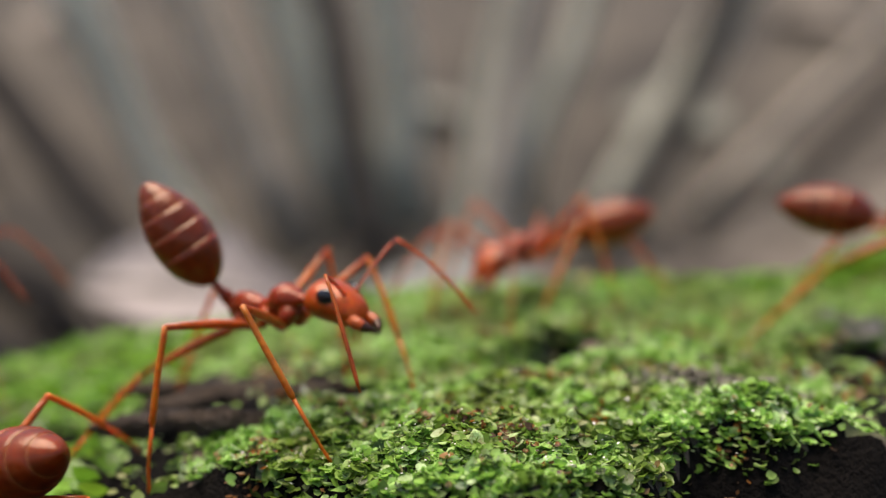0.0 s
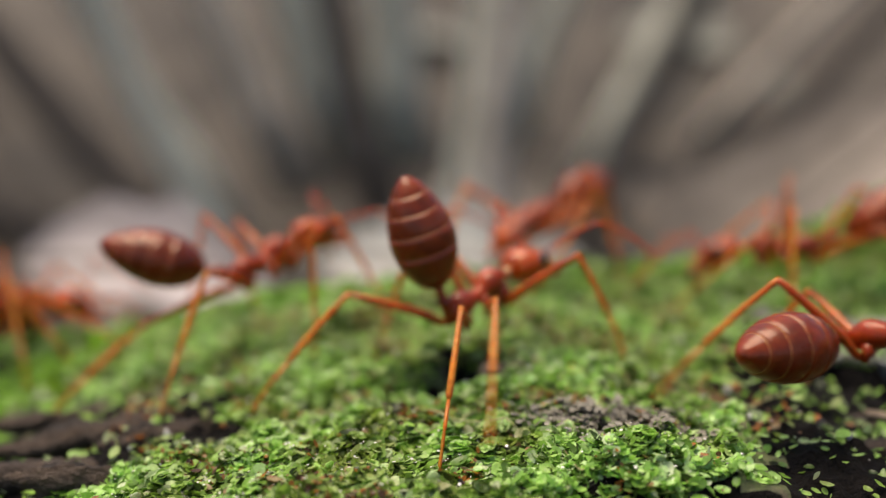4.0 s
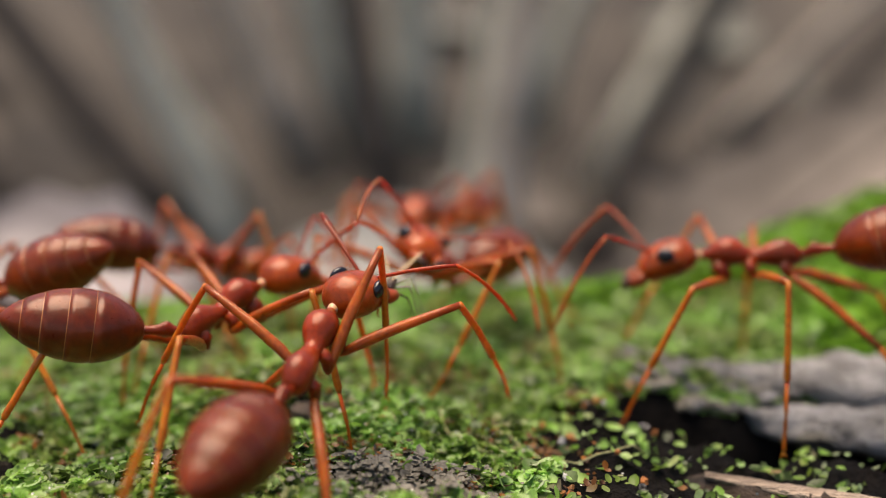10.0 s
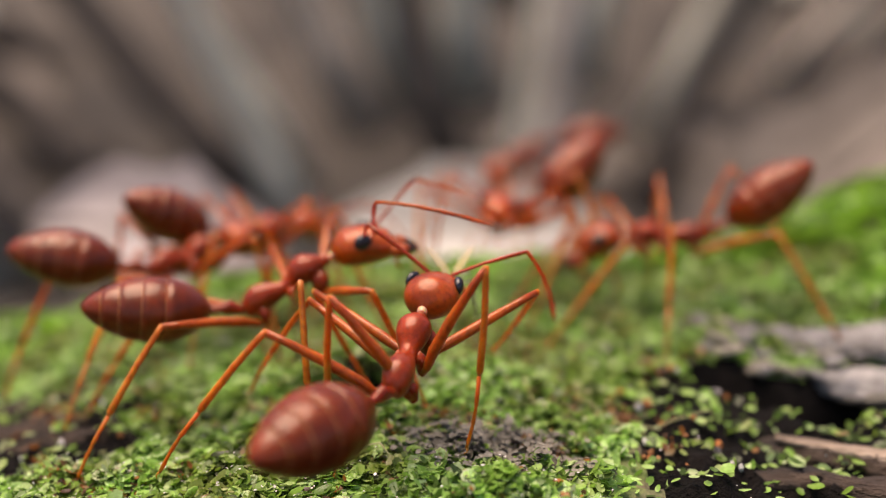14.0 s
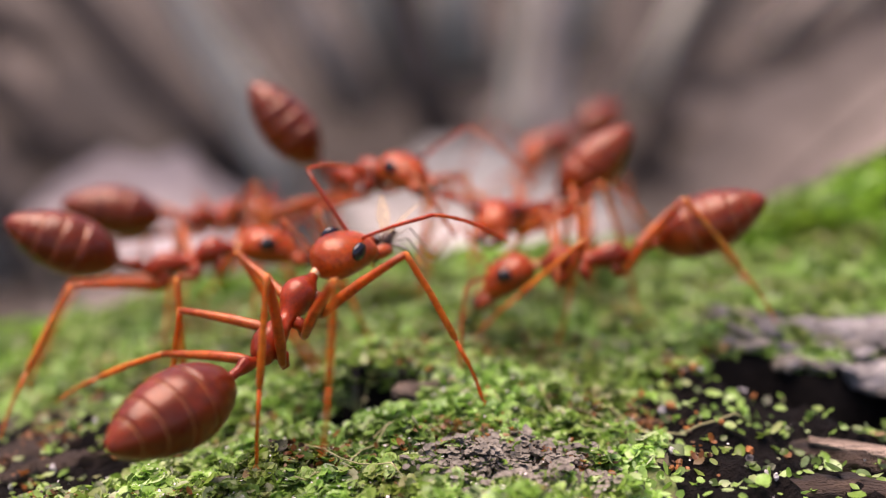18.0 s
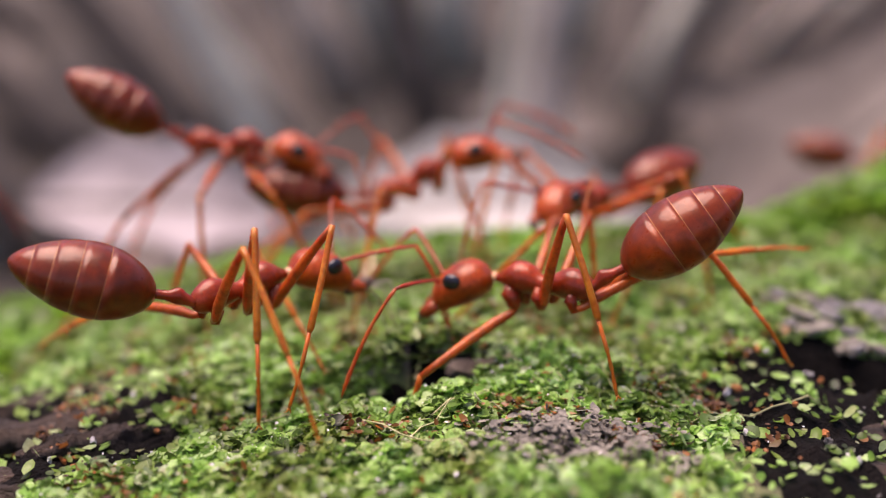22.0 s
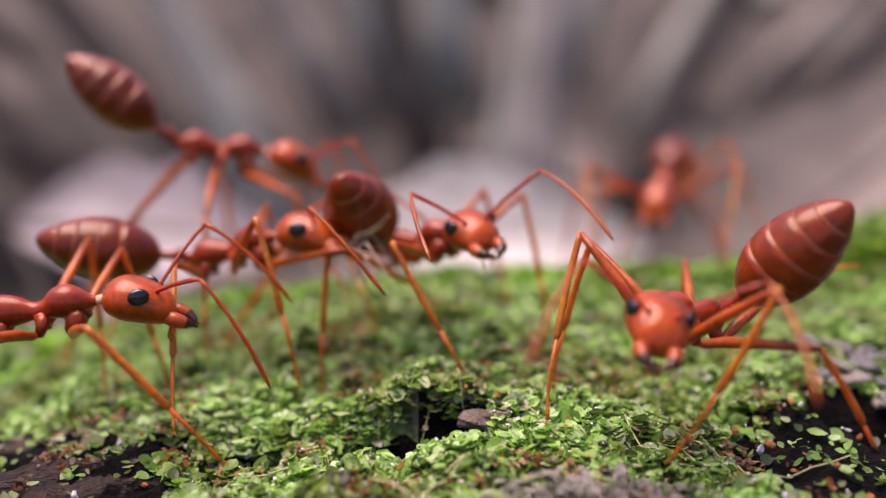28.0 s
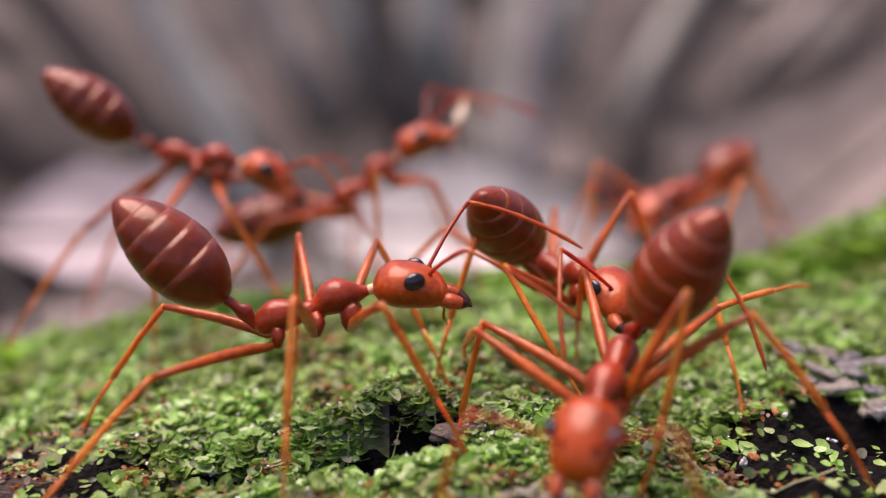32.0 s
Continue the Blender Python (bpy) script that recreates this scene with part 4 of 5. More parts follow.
ant_c.at(16.5, (0.997, 0.450, 0.270), (0.637, 0.455, 0.255), (1.190, 0.420, 0.400), (5, -25))
ant_c.at(17, (0.989, 0.529, 0.270), (0.630, 0.530, 0.239), (1.186, 0.496, 0.393), (5, -25))
ant_c.at(17.5, (0.909, 0.416, 0.270), (0.555, 0.437, 0.335), (1.102, 0.386, 0.400), (5, -15))
ant_c.at(18, (0.836, 0.330, 0.270), (0.477, 0.319, 0.235), (1.045, 0.294, 0.370), (5, -30))
ant_c.at(18.5, (0.749, 0.154, 0.270), (0.390, 0.147, 0.289), (0.955, 0.139, 0.384), (5, -30))
ant_c.at(19, (0.630, 0.044, 0.270), (0.288, -0.062, 0.306), (0.845, 0.034, 0.364), (3, -22))
ant_c.at(20, (0.639, 0.015, 0.270), (0.281, 0.002, 0.302), (0.829, 0.021, 0.409), (3, -25))
ant_c.at(21, (0.589, 0.003, 0.270), (0.237, 0.079, 0.289), (0.786, 0.010, 0.398), (3, -25))
ant_c.at(21.5, (0.530, -0.094, 0.270), (0.188, 0.018, 0.286), (0.716, -0.025, 0.395), (3, -25))
ant_c.at(22, (0.520, -0.156, 0.270), (0.217, 0.037, 0.241), (0.711, -0.155, 0.406), (24, -25))
ant_c.at(23, (0.483, -0.191, 0.270), (0.198, 0.029, 0.278), (0.687, -0.206, 0.386), (24, -25))
ant_c.at(23.5, (0.524, -0.218, 0.270), (0.291, 0.056, 0.285), (0.707, -0.223, 0.416), (24, -25))
ant_c.at(24, (0.731, -0.197, 0.270), (0.431, 0.002, 0.281), (0.896, -0.194, 0.438), (24, -25))
ant_c.at(24.5, (0.742, -0.147, 0.270), (0.490, 0.110, 0.292), (0.922, -0.151, 0.420), (10, -25))
ant_c.at(26.5, (0.645, -0.036, 0.270), (0.419, -0.275, 0.418), (0.838, -0.032, 0.404), (20, -25))
ant_c.at(27, (0.728, -0.026, 0.270), (0.517, -0.288, 0.399), (0.851, -0.143, 0.432), (40, -25))
ant_c.at(28, (0.760, -0.032, 0.270), (0.526, -0.286, 0.371), (0.889, -0.116, 0.448), (40, -25))
ant_c.at(29, (0.750, -0.018, 0.270), (0.520, -0.281, 0.361), (0.922, -0.034, 0.429), (35, -25))
ant_c.at(29.5, (0.669, -0.039, 0.270), (0.392, -0.266, 0.306), (0.843, -0.050, 0.427), (25, -30))
ant_c.at(30, (0.655, -0.101, 0.270), (0.346, -0.282, 0.311), (0.805, -0.094, 0.451), (-14, -45))
ant_c.at(30.5, (0.654, -0.069, 0.270), (0.358, -0.270, 0.311), (0.809, -0.066, 0.446), (-14, -45))
ant_c.at(31, (0.654, -0.050, 0.270), (0.378, -0.276, 0.320), (0.826, -0.058, 0.429), (-14, -45))
ant_c.at(31.5, (0.591, -0.110, 0.270), (0.402, -0.416, 0.261), (0.697, -0.193, 0.462), (15, -40))
ant_c.at(32, (0.587, -0.141, 0.270), (0.461, -0.476, 0.227), (0.662, -0.252, 0.463), (0, -35))
ant_c.step(16.5, "hind", 1, 1.274, 0.258)
ant_c.step(16.5, "mid", 1, 0.656, 0.641)
ant_c.step(18, "hind", 1, 1.181, 0.136, 0.06)
ant_c.step(18, "fore", 1, 0.368, 0.227)
ant_c.step(19.5, "mid", 1, 0.598, -0.323)
ant_c.step(19.5, "hind", 1, 1.228, 0.123, 0.14)
ant_c.step(19.5, "fore", 1, 0.220, 0.028)
ant_c.step(21.5, "mid", 1, 0.558, -0.325)
ant_c.step(21.5, "hind", 1, 1.212, 0.214, 0.2)
ant_c.step(21.4, "fore", 1, None, None)
ant_c.step(23.5, "mid", 1, 0.554, -0.291)
ant_c.step(23.5, "hind", 1, 1.158, 0.182, 0.14)
ant_c.step(24.6, "fore", 1, None, None)
ant_c.step(24.6, "fore", -1, None, None)
ant_c.step(24.6, "mid", 1, None, None)
ant_c.step(24.6, "mid", -1, None, None)
ant_c.step(24.6, "hind", 1, None, None)
ant_c.step(24.6, "hind", -1, None, None)
ant_c.step(26.5, "fore", 1, 0.624, -0.267)
ant_c.step(26.5, "mid", 1, 1.113, -0.203)
ant_c.step(26.5, "fore", -1, 0.356, -0.065)
ant_c.step(26.5, "hind", 1, 1.399, 0.603, 0.2)
ant_c.step(28, "fore", 1, 0.599, -0.388)
ant_c.step(28, "mid", 1, 1.248, 0.115)
ant_c.step(28, "fore", -1, 0.368, -0.282)
ant_c.step(29.5, "fore", 1, 0.575, -0.369)
ant_c.step(29.5, "mid", 1, 1.045, -0.342)
ant_c.step(29.5, "fore", -1, 0.246, 0.199)
ant_d = Ant("reddish ant facing the crowd with long raised feelers", 2)
ANTS.append(ant_d)
ant_d.at(0, (1.253, 0.187, 0.422), (1.548, 0.008, 0.525), (1.034, 0.270, 0.445), (0, -25))
ant_d.at(1.5, (1.275, 0.293, 0.449), (1.578, 0.112, 0.522), (1.060, 0.375, 0.497), (0, -25))
ant_d.at(2.5, (1.227, 0.290, 0.438), (1.536, 0.108, 0.466), (1.013, 0.373, 0.492), (0, -25))
ant_d.at(3.5, (1.406, 0.734, 0.227), (1.058, 0.821, 0.200), (1.584, 0.668, 0.366), (0, -25))
ant_d.at(5.5, (1.415, 0.553, 0.270), (1.067, 0.629, 0.216), (1.610, 0.487, 0.383), (10, -20))
ant_d.at(6, (1.210, 0.273, 0.270), (0.879, 0.176, 0.371), (1.430, 0.205, 0.321), (10, -10))
ant_d.at(6.5, (1.097, 0.240, 0.270), (0.788, 0.092, 0.381), (1.319, 0.192, 0.329), (10, -15))
ant_d.at(7, (0.926, 0.119, 0.270), (0.699, -0.134, 0.389), (1.094, 0.283, 0.287), (15, -20))
ant_d.at(8, (0.799, 0.284, 0.270), (0.564, 0.039, 0.390), (0.957, 0.453, 0.313), (5, -20))
ant_d.at(9, (0.812, 0.409, 0.270), (0.604, 0.142, 0.394), (1.006, 0.531, 0.321), (35, -15))
ant_d.at(10, (0.581, 0.513, 0.270), (0.433, 0.222, 0.423), (0.726, 0.697, 0.286), (45, -15))
ant_d.at(11, (0.668, 0.644, 0.270), (0.503, 0.347, 0.388), (0.827, 0.815, 0.293), (45, -15))
ant_d.at(12, (0.577, 0.700, 0.270), (0.366, 0.419, 0.348), (0.775, 0.817, 0.320), (15, -20))
ant_d.at(13, (0.587, 0.819, 0.270), (0.391, 0.530, 0.355), (0.773, 0.940, 0.349), (35, -20))
ant_d.at(14, (0.582, 0.952, 0.270), (0.442, 0.636, 0.372), (0.746, 1.023, 0.422), (30, -20))
ant_d.at(16.5, (0.604, 0.842, 0.270), (0.489, 0.516, 0.372), (0.762, 0.919, 0.425), (15, -20))
ant_d.at(17, (0.586, 0.896, 0.270), (0.446, 0.575, 0.353), (0.751, 0.916, 0.437), (10, -20))
ant_d.at(18, (0.608, 0.811, 0.270), (0.430, 0.509, 0.353), (0.777, 0.829, 0.433), (20, -20))
ant_d.at(19, (0.706, 0.851, 0.270), (0.546, 0.544, 0.370), (0.889, 0.979, 0.343), (5, -25))
ant_d.at(20, (0.727, 0.812, 0.270), (0.531, 0.520, 0.350), (0.895, 0.972, 0.305), (5, -25))
ant_d.at(21, (0.707, 0.830, 0.270), (0.527, 0.529, 0.351), (0.876, 0.992, 0.286), (5, -25))
ant_d.at(22, (0.659, 0.751, 0.270), (0.475, 0.450, 0.344), (0.848, 0.884, 0.313), (5, -25))
ant_d.at(23, (0.672, 0.918, 0.270), (0.497, 0.607, 0.315), (0.842, 1.075, 0.313), (5, -25))
ant_d.at(24, (0.709, 1.066, 0.270), (0.578, 0.732, 0.292), (0.791, 1.285, 0.297), (8, -25))
ant_d.at(26.5, (0.644, 1.239, 0.270), (0.544, 0.894, 0.250), (0.698, 1.462, 0.323), (8, -20))
ant_d.at(27, (0.755, 1.295, 0.270), (0.666, 0.947, 0.242), (0.843, 1.509, 0.310), (0, -25))
ant_d.at(28, (0.951, 1.735, 0.270), (0.862, 1.387, 0.254), (1.012, 1.960, 0.298), (0, -25))
ant_d.at(29, (0.928, 1.452, 0.270), (0.876, 1.097, 0.247), (0.988, 1.676, 0.313), (-8, -30))
ant_d.at(30, (0.971, 1.636, 0.270), (0.871, 1.292, 0.237), (1.074, 1.845, 0.298), (5, -30))
ant_d.at(31, (1.051, 1.710, 0.270), (0.935, 1.370, 0.254), (1.178, 1.906, 0.302), (5, -30))
ant_d.at(32, (1.086, 1.538, 0.270), (0.874, 1.248, 0.261), (1.245, 1.703, 0.323), (5, -25))
ant_l = Ant("dark reddish ant reaching towards the prey with bent legs", 3)
ANTS.append(ant_l)
ant_l.at(0, (-2.331, 0.340, 0.148), (-1.979, 0.369, 0.213), (-2.519, 0.231, 0.238), (0, -25))
ant_l.at(1, (-1.426, 0.136, 0.085), (-1.170, 0.380, 0.152), (-1.473, -0.070, 0.188), (0, -25))
ant_l.at(1.5, (-1.095, 0.133, 0.126), (-0.811, 0.340, 0.204), (-1.306, 0.083, 0.217), (0, -25))
ant_l.at(2, (-0.825, 0.143, 0.191), (-0.585, 0.390, 0.292), (-1.046, 0.101, 0.258), (0, -25))
ant_l.at(3, (-0.667, 0.233, 0.210), (-0.470, 0.517, 0.310), (-0.887, 0.205, 0.291), (0, -25))
ant_l.at(3.5, (-0.714, 0.381, 0.207), (-0.504, 0.659, 0.299), (-0.930, 0.338, 0.290), (0, -25))
ant_l.at(5.5, (-0.105, -0.004, 0.270), (0.172, 0.211, 0.351), (-0.334, -0.035, 0.309), (0, -25))
ant_l.at(6, (-0.087, 0.119, 0.270), (0.089, 0.433, 0.262), (-0.310, 0.071, 0.328), (0, -25))
ant_l.at(7, (-0.202, -0.009, 0.270), (0.006, 0.285, 0.275), (-0.415, -0.106, 0.246), (-10, -20))
ant_l.at(8, (-0.356, 0.212, 0.270), (-0.096, 0.461, 0.290), (-0.571, 0.121, 0.294), (-10, -20))
ant_l.at(9, (-0.071, -0.161, 0.270), (0.103, 0.154, 0.279), (-0.290, -0.225, 0.326), (-10, -20))
ant_l.at(10, (-0.072, -0.200, 0.270), (0.138, 0.077, 0.363), (-0.293, -0.270, 0.309), (-10, -20))
ant_l.at(11, (-0.154, -0.128, 0.270), (0.102, 0.105, 0.369), (-0.374, -0.201, 0.308), (-10, -20))
ant_l.at(12, (-0.142, -0.191, 0.270), (0.076, 0.091, 0.325), (-0.360, -0.253, 0.333), (-10, -20))
ant_l.at(13, (-0.129, -0.142, 0.270), (0.176, 0.030, 0.354), (-0.354, -0.204, 0.298), (-10, -20))
ant_l.at(14, (-0.190, -0.171, 0.270), (0.117, -0.093, 0.441), (-0.412, -0.244, 0.299), (-10, -20))
ant_l.at(14.5, (-0.235, -0.166, 0.270), (0.043, 0.042, 0.365), (-0.455, -0.245, 0.296), (-15, -20))
ant_l.at(16.5, (-0.386, -0.175, 0.270), (-0.042, -0.089, 0.332), (-0.598, -0.250, 0.339), (-15, -20))
ant_l.at(17, (-0.391, -0.159, 0.270), (-0.049, -0.070, 0.340), (-0.600, -0.234, 0.346), (-15, -20))
ant_l.at(18, (-0.565, 0.278, 0.270), (-0.220, 0.365, 0.328), (-0.762, 0.216, 0.381), (-15, -20))
ant_l.at(19, (-0.464, 0.642, 0.270), (-0.110, 0.703, 0.288), (-0.682, 0.552, 0.270), (-15, -25))
ant_l.at(20, (-0.600, 0.792, 0.270), (-0.247, 0.861, 0.272), (-0.814, 0.717, 0.331), (-45, -20))
ant_l.at(21, (-0.627, 0.800, 0.270), (-0.275, 0.867, 0.293), (-0.837, 0.732, 0.353), (-35, -20))
ant_l.at(21.5, (-0.403, 0.684, 0.270), (-0.046, 0.723, 0.292), (-0.622, 0.634, 0.341), (-15, -20))
ant_l.at(22, (-0.089, 0.773, 0.270), (0.241, 0.800, 0.412), (-0.318, 0.737, 0.308), (-10, -10))
ant_l.at(22.5, (-0.140, 0.922, 0.270), (0.174, 0.947, 0.446), (-0.369, 0.883, 0.305), (-10, -10))
ant_l.at(23, (0.024, 0.743, 0.360), (0.324, 0.755, 0.559), (-0.201, 0.724, 0.426), (-10, -15))
ant_l.at(23.5, (-0.163, 0.890, 0.340), (0.158, 0.919, 0.500), (-0.387, 0.855, 0.400), (-25, -20))
ant_l.at(24, (-0.245, 1.280, 0.270), (0.015, 1.031, 0.254), (-0.470, 1.241, 0.325), (-25, -30))
ant_l.at(24.5, (-0.457, 1.407, 0.270), (-0.147, 1.228, 0.299), (-0.677, 1.355, 0.333), (-25, -30))
ant_l.at(26.5, (-0.240, 1.120, 0.270), (0.021, 0.892, 0.367), (-0.462, 1.072, 0.329), (-25, -20))
ant_l.at(27, (-0.093, 0.798, 0.270), (0.071, 0.588, 0.512), (-0.206, 0.592, 0.253), (-25, -20))
ant_l.at(27.5, (-0.029, 0.581, 0.270), (0.221, 0.384, 0.439), (-0.173, 0.448, 0.400), (-25, -20))
ant_l.at(28, (-0.040, 0.583, 0.270), (0.217, 0.363, 0.392), (-0.101, 0.416, 0.423), (-25, -20))
ant_l.at(29, (0.031, 0.543, 0.270), (0.280, 0.304, 0.374), (-0.081, 0.398, 0.417), (-5, -30))
ant_l.at(29.5, (0.077, 0.430, 0.270), (0.321, 0.171, 0.329), (-0.018, 0.301, 0.441), (-5, -30))
ant_l.at(30, (0.170, 0.311, 0.270), (0.413, 0.057, 0.347), (0.101, 0.206, 0.468), (-15, -20))
ant_l.at(31, (0.468, 0.309, 0.270), (0.661, 0.022, 0.370), (0.348, 0.178, 0.423), (-20, -15))
ant_l.at(32, (0.439, 0.476, 0.270), (0.619, 0.165, 0.295), (0.348, 0.317, 0.417), (-15, -15))
ant_m = Ant("slender reddish ant walking with lifted gaster", 4)
ANTS.append(ant_m)
ant_m.at(0, (-1.402, -0.840, -0.143), (-1.406, -1.188, -0.050), (-1.230, -0.973, -0.053), (0, -25))
ant_m.at(0.6, (-1.708, -0.856, -0.152), (-1.637, -1.196, -0.057), (-1.534, -0.990, -0.070), (0, -25))
ant_m.at(1.5, (-3.200, 0.300, -0.661), (-3.497, 0.264, -0.608), (-3.000, 0.318, -0.613), (0, -25))
ant_m.at(10, (-2.600, 0.400, 0.250), (-2.400, 0.600, 0.300), (-2.800, 0.300, 0.300), (0, -25))
ant_m.at(20, (-2.400, 0.000, 0.250), (-2.100, 0.100, 0.300), (-2.600, 0.000, 0.300), (0, -25))
ant_m.at(26, (-1.800, 0.000, 0.250), (-1.500, 0.000, 0.300), (-2.000, 0.000, 0.300), (0, -25))
ant_m.at(27, (-1.123, 0.000, 0.270), (-0.770, 0.035, 0.331), (-1.247, -0.194, 0.320), (0, -25))
ant_m.at(27.5, (-1.004, -0.023, 0.270), (-0.655, 0.055, 0.312), (-1.161, -0.185, 0.335), (0, -20))
ant_m.at(28, (-0.934, -0.059, 0.270), (-0.577, -0.029, 0.312), (-1.138, -0.170, 0.305), (0, -20))
ant_m.at(28.5, (-0.595, -0.376, 0.270), (-0.260, -0.456, 0.375), (-0.740, -0.546, 0.345), (0, -20))
ant_m.at(29, (-0.466, -0.556, 0.270), (-0.196, -0.319, 0.286), (-0.637, -0.669, 0.384), (-8, -20))
ant_m.at(29.5, (-0.459, -0.452, 0.270), (-0.150, -0.282, 0.344), (-0.592, -0.587, 0.410), (-8, -20))
ant_m.at(30, (-0.420, -0.508, 0.270), (-0.084, -0.398, 0.336), (-0.555, -0.591, 0.443), (-8, -20))
ant_m.at(30.5, (-0.458, -0.488, 0.270), (-0.116, -0.408, 0.351), (-0.614, -0.547, 0.436), (-8, -20))
ant_m.at(31, (-0.456, -0.211, 0.270), (-0.113, -0.141, 0.352), (-0.648, -0.250, 0.399), (-5, -22))
ant_m.at(31.5, (-0.292, -0.136, 0.270), (0.055, -0.092, 0.354), (-0.445, -0.137, 0.449), (-5, -22))
ant_m.at(32, (-0.227, -0.017, 0.270), (0.118, 0.027, 0.362), (-0.392, -0.021, 0.437), (-5, -22))
ant_m.step(28, "fore", -1, -0.276, -0.304)
ant_m.step(29.5, "fore", -1, -0.302, -0.198)
ant_m.step(29.5, "mid", -1, -0.272, -0.345)
ant_m.step(30.6, "fore", 1, None, None)
ant_m.step(30.6, "fore", -1, None, None)
ant_m.step(30.6, "mid", 1, None, None)
ant_m.step(30.6, "mid", -1, None, None)
ant_m.step(30.6, "hind", 1, None, None)
ant_m.step(30.6, "hind", -1, None, None)
ant_q = Ant("dusky red ant crouching at the edge of the crowd", 5)
ANTS.append(ant_q)
ant_q.at(0, (-4.565, 1.088, -0.598), (-4.277, 1.218, -0.545), (-4.761, 1.058, -0.495), (0, -25))
ant_q.at(3.5, (-2.025, 1.131, -0.131), (-1.685, 1.248, -0.136), (-2.228, 1.026, -0.073), (0, -25))
ant_q.at(5.5, (-0.669, 0.217, 0.270), (-0.315, 0.273, 0.297), (-0.889, 0.138, 0.296), (0, -25))
ant_q.at(7, (-0.591, 0.750, 0.270), (-0.244, 0.836, 0.305), (-0.802, 0.657, 0.318), (0, -25))
ant_q.at(8, (-0.600, 0.300, 0.270), (-0.640, 0.640, 0.300), (-0.540, 0.090, 0.330), (0, -25))
ant_q.at(9, (-0.670, 0.150, 0.270), (-1.010, 0.220, 0.310), (-0.460, 0.120, 0.350), (0, -25))
ant_q.at(10, (-0.700, 0.150, 0.270), (-1.040, 0.220, 0.310), (-0.490, 0.120, 0.350), (0, -25))
ant_q.at(11, (-0.730, 0.150, 0.270), (-1.070, 0.220, 0.310), (-0.520, 0.120, 0.350), (0, -25))
ant_q.at(12, (-0.720, 0.150, 0.270), (-1.060, 0.220, 0.310), (-0.510, 0.120, 0.350), (0, -25))
ant_q.at(12.7, (-0.600, -0.100, 0.270), (-0.720, 0.230, 0.300), (-0.520, -0.310, 0.330), (0, -25))
ant_q.at(13.5, (-0.630, 0.002, 0.270), (-0.406, 0.277, 0.335), (-0.844, -0.086, 0.310), (0, -25))
ant_q.at(14.5, (-0.504, 0.463, 0.270), (-0.291, 0.753, 0.272), (-0.715, 0.403, 0.355), (0, -25))
ant_q.at(16.5, (-0.296, 0.863, 0.447), (0.052, 0.779, 0.406), (-0.491, 0.832, 0.651), (0, -25))
ant_q.at(17, (-0.196, 0.762, 0.429), (0.101, 0.561, 0.398), (-0.381, 0.741, 0.645), (0, -25))
ant_q.at(18, (-0.077, 0.771, 0.414), (0.170, 0.526, 0.504), (-0.246, 0.765, 0.646), (0, -25))
ant_q.at(19, (-0.267, 0.736, 0.447), (0.070, 0.609, 0.443), (-0.493, 0.691, 0.601), (0, -25))
ant_q.at(20, (-0.634, 0.792, 0.484), (-0.280, 0.747, 0.434), (-0.851, 0.731, 0.646), (0, -25))
ant_q.at(22, (-0.674, 0.754, 0.462), (-0.315, 0.729, 0.440), (-0.895, 0.695, 0.618), (0, -25))
ant_q.at(24, (-0.630, 0.751, 0.445), (-0.301, 0.608, 0.415), (-0.842, 0.700, 0.620), (0, -25))
ant_q.at(27, (-0.684, 0.892, 0.539), (-0.335, 0.954, 0.475), (-0.887, 0.840, 0.727), (0, -25))
ant_q.at(30, (-0.765, 0.807, 0.475), (-0.413, 0.876, 0.441), (-0.971, 0.752, 0.658), (0, -25))
ant_q.at(32, (-0.705, 0.998, 0.487), (-0.352, 0.938, 0.448), (-0.914, 0.945, 0.666), (0, -25))
ant_s = Ant("small reddish ant far back in the crowd", 6)
ANTS.append(ant_s)
ant_s.at(0, (0.145, 0.716, 0.274), (-0.081, 0.437, 0.236), (0.367, 0.680, 0.341), (0, -30))
ant_s.at(1, (0.108, 0.657, 0.272), (-0.113, 0.373, 0.303), (0.326, 0.669, 0.356), (0, -20))
ant_s.at(2, (0.071, 0.597, 0.231), (0.031, 0.248, 0.310), (0.111, 0.810, 0.321), (0, -20))
ant_s.at(3, (0.420, 1.236, 0.335), (0.156, 1.024, 0.214), (0.594, 1.389, 0.371), (0, -25))
ant_s.at(3.5, (0.346, 1.160, 0.298), (0.187, 0.843, 0.236), (0.462, 1.360, 0.341), (0, -25))
ant_s.at(5.5, (1.101, 1.229, 0.270), (0.819, 1.013, 0.330), (1.328, 1.181, 0.302), (0, -25))
ant_s.at(6, (0.945, 1.578, 0.270), (0.713, 1.303, 0.265), (1.172, 1.547, 0.324), (0, -25))
ant_s.at(7, (0.431, 1.218, 0.270), (0.216, 0.940, 0.347), (0.638, 1.328, 0.252), (0, -25))
ant_s.at(8, (0.258, 1.422, 0.270), (0.112, 1.107, 0.366), (0.421, 1.575, 0.197), (0, -25))
ant_s.at(10, (0.538, 1.471, 0.270), (0.457, 1.130, 0.351), (0.675, 1.661, 0.262), (0, -25))
ant_s.at(12, (0.452, 1.313, 0.270), (0.312, 0.981, 0.269), (0.634, 1.460, 0.293), (0, -25))
ant_s.at(14, (0.710, 2.611, 0.270), (0.480, 2.352, 0.173), (0.943, 2.595, 0.298), (0, -25))
ant_s.at(17, (0.650, 2.110, 0.270), (0.447, 1.813, 0.257), (0.869, 2.105, 0.354), (0, -25))
ant_s.at(18, (0.812, 2.246, 0.270), (0.641, 1.929, 0.283), (0.959, 2.423, 0.315), (0, -25))
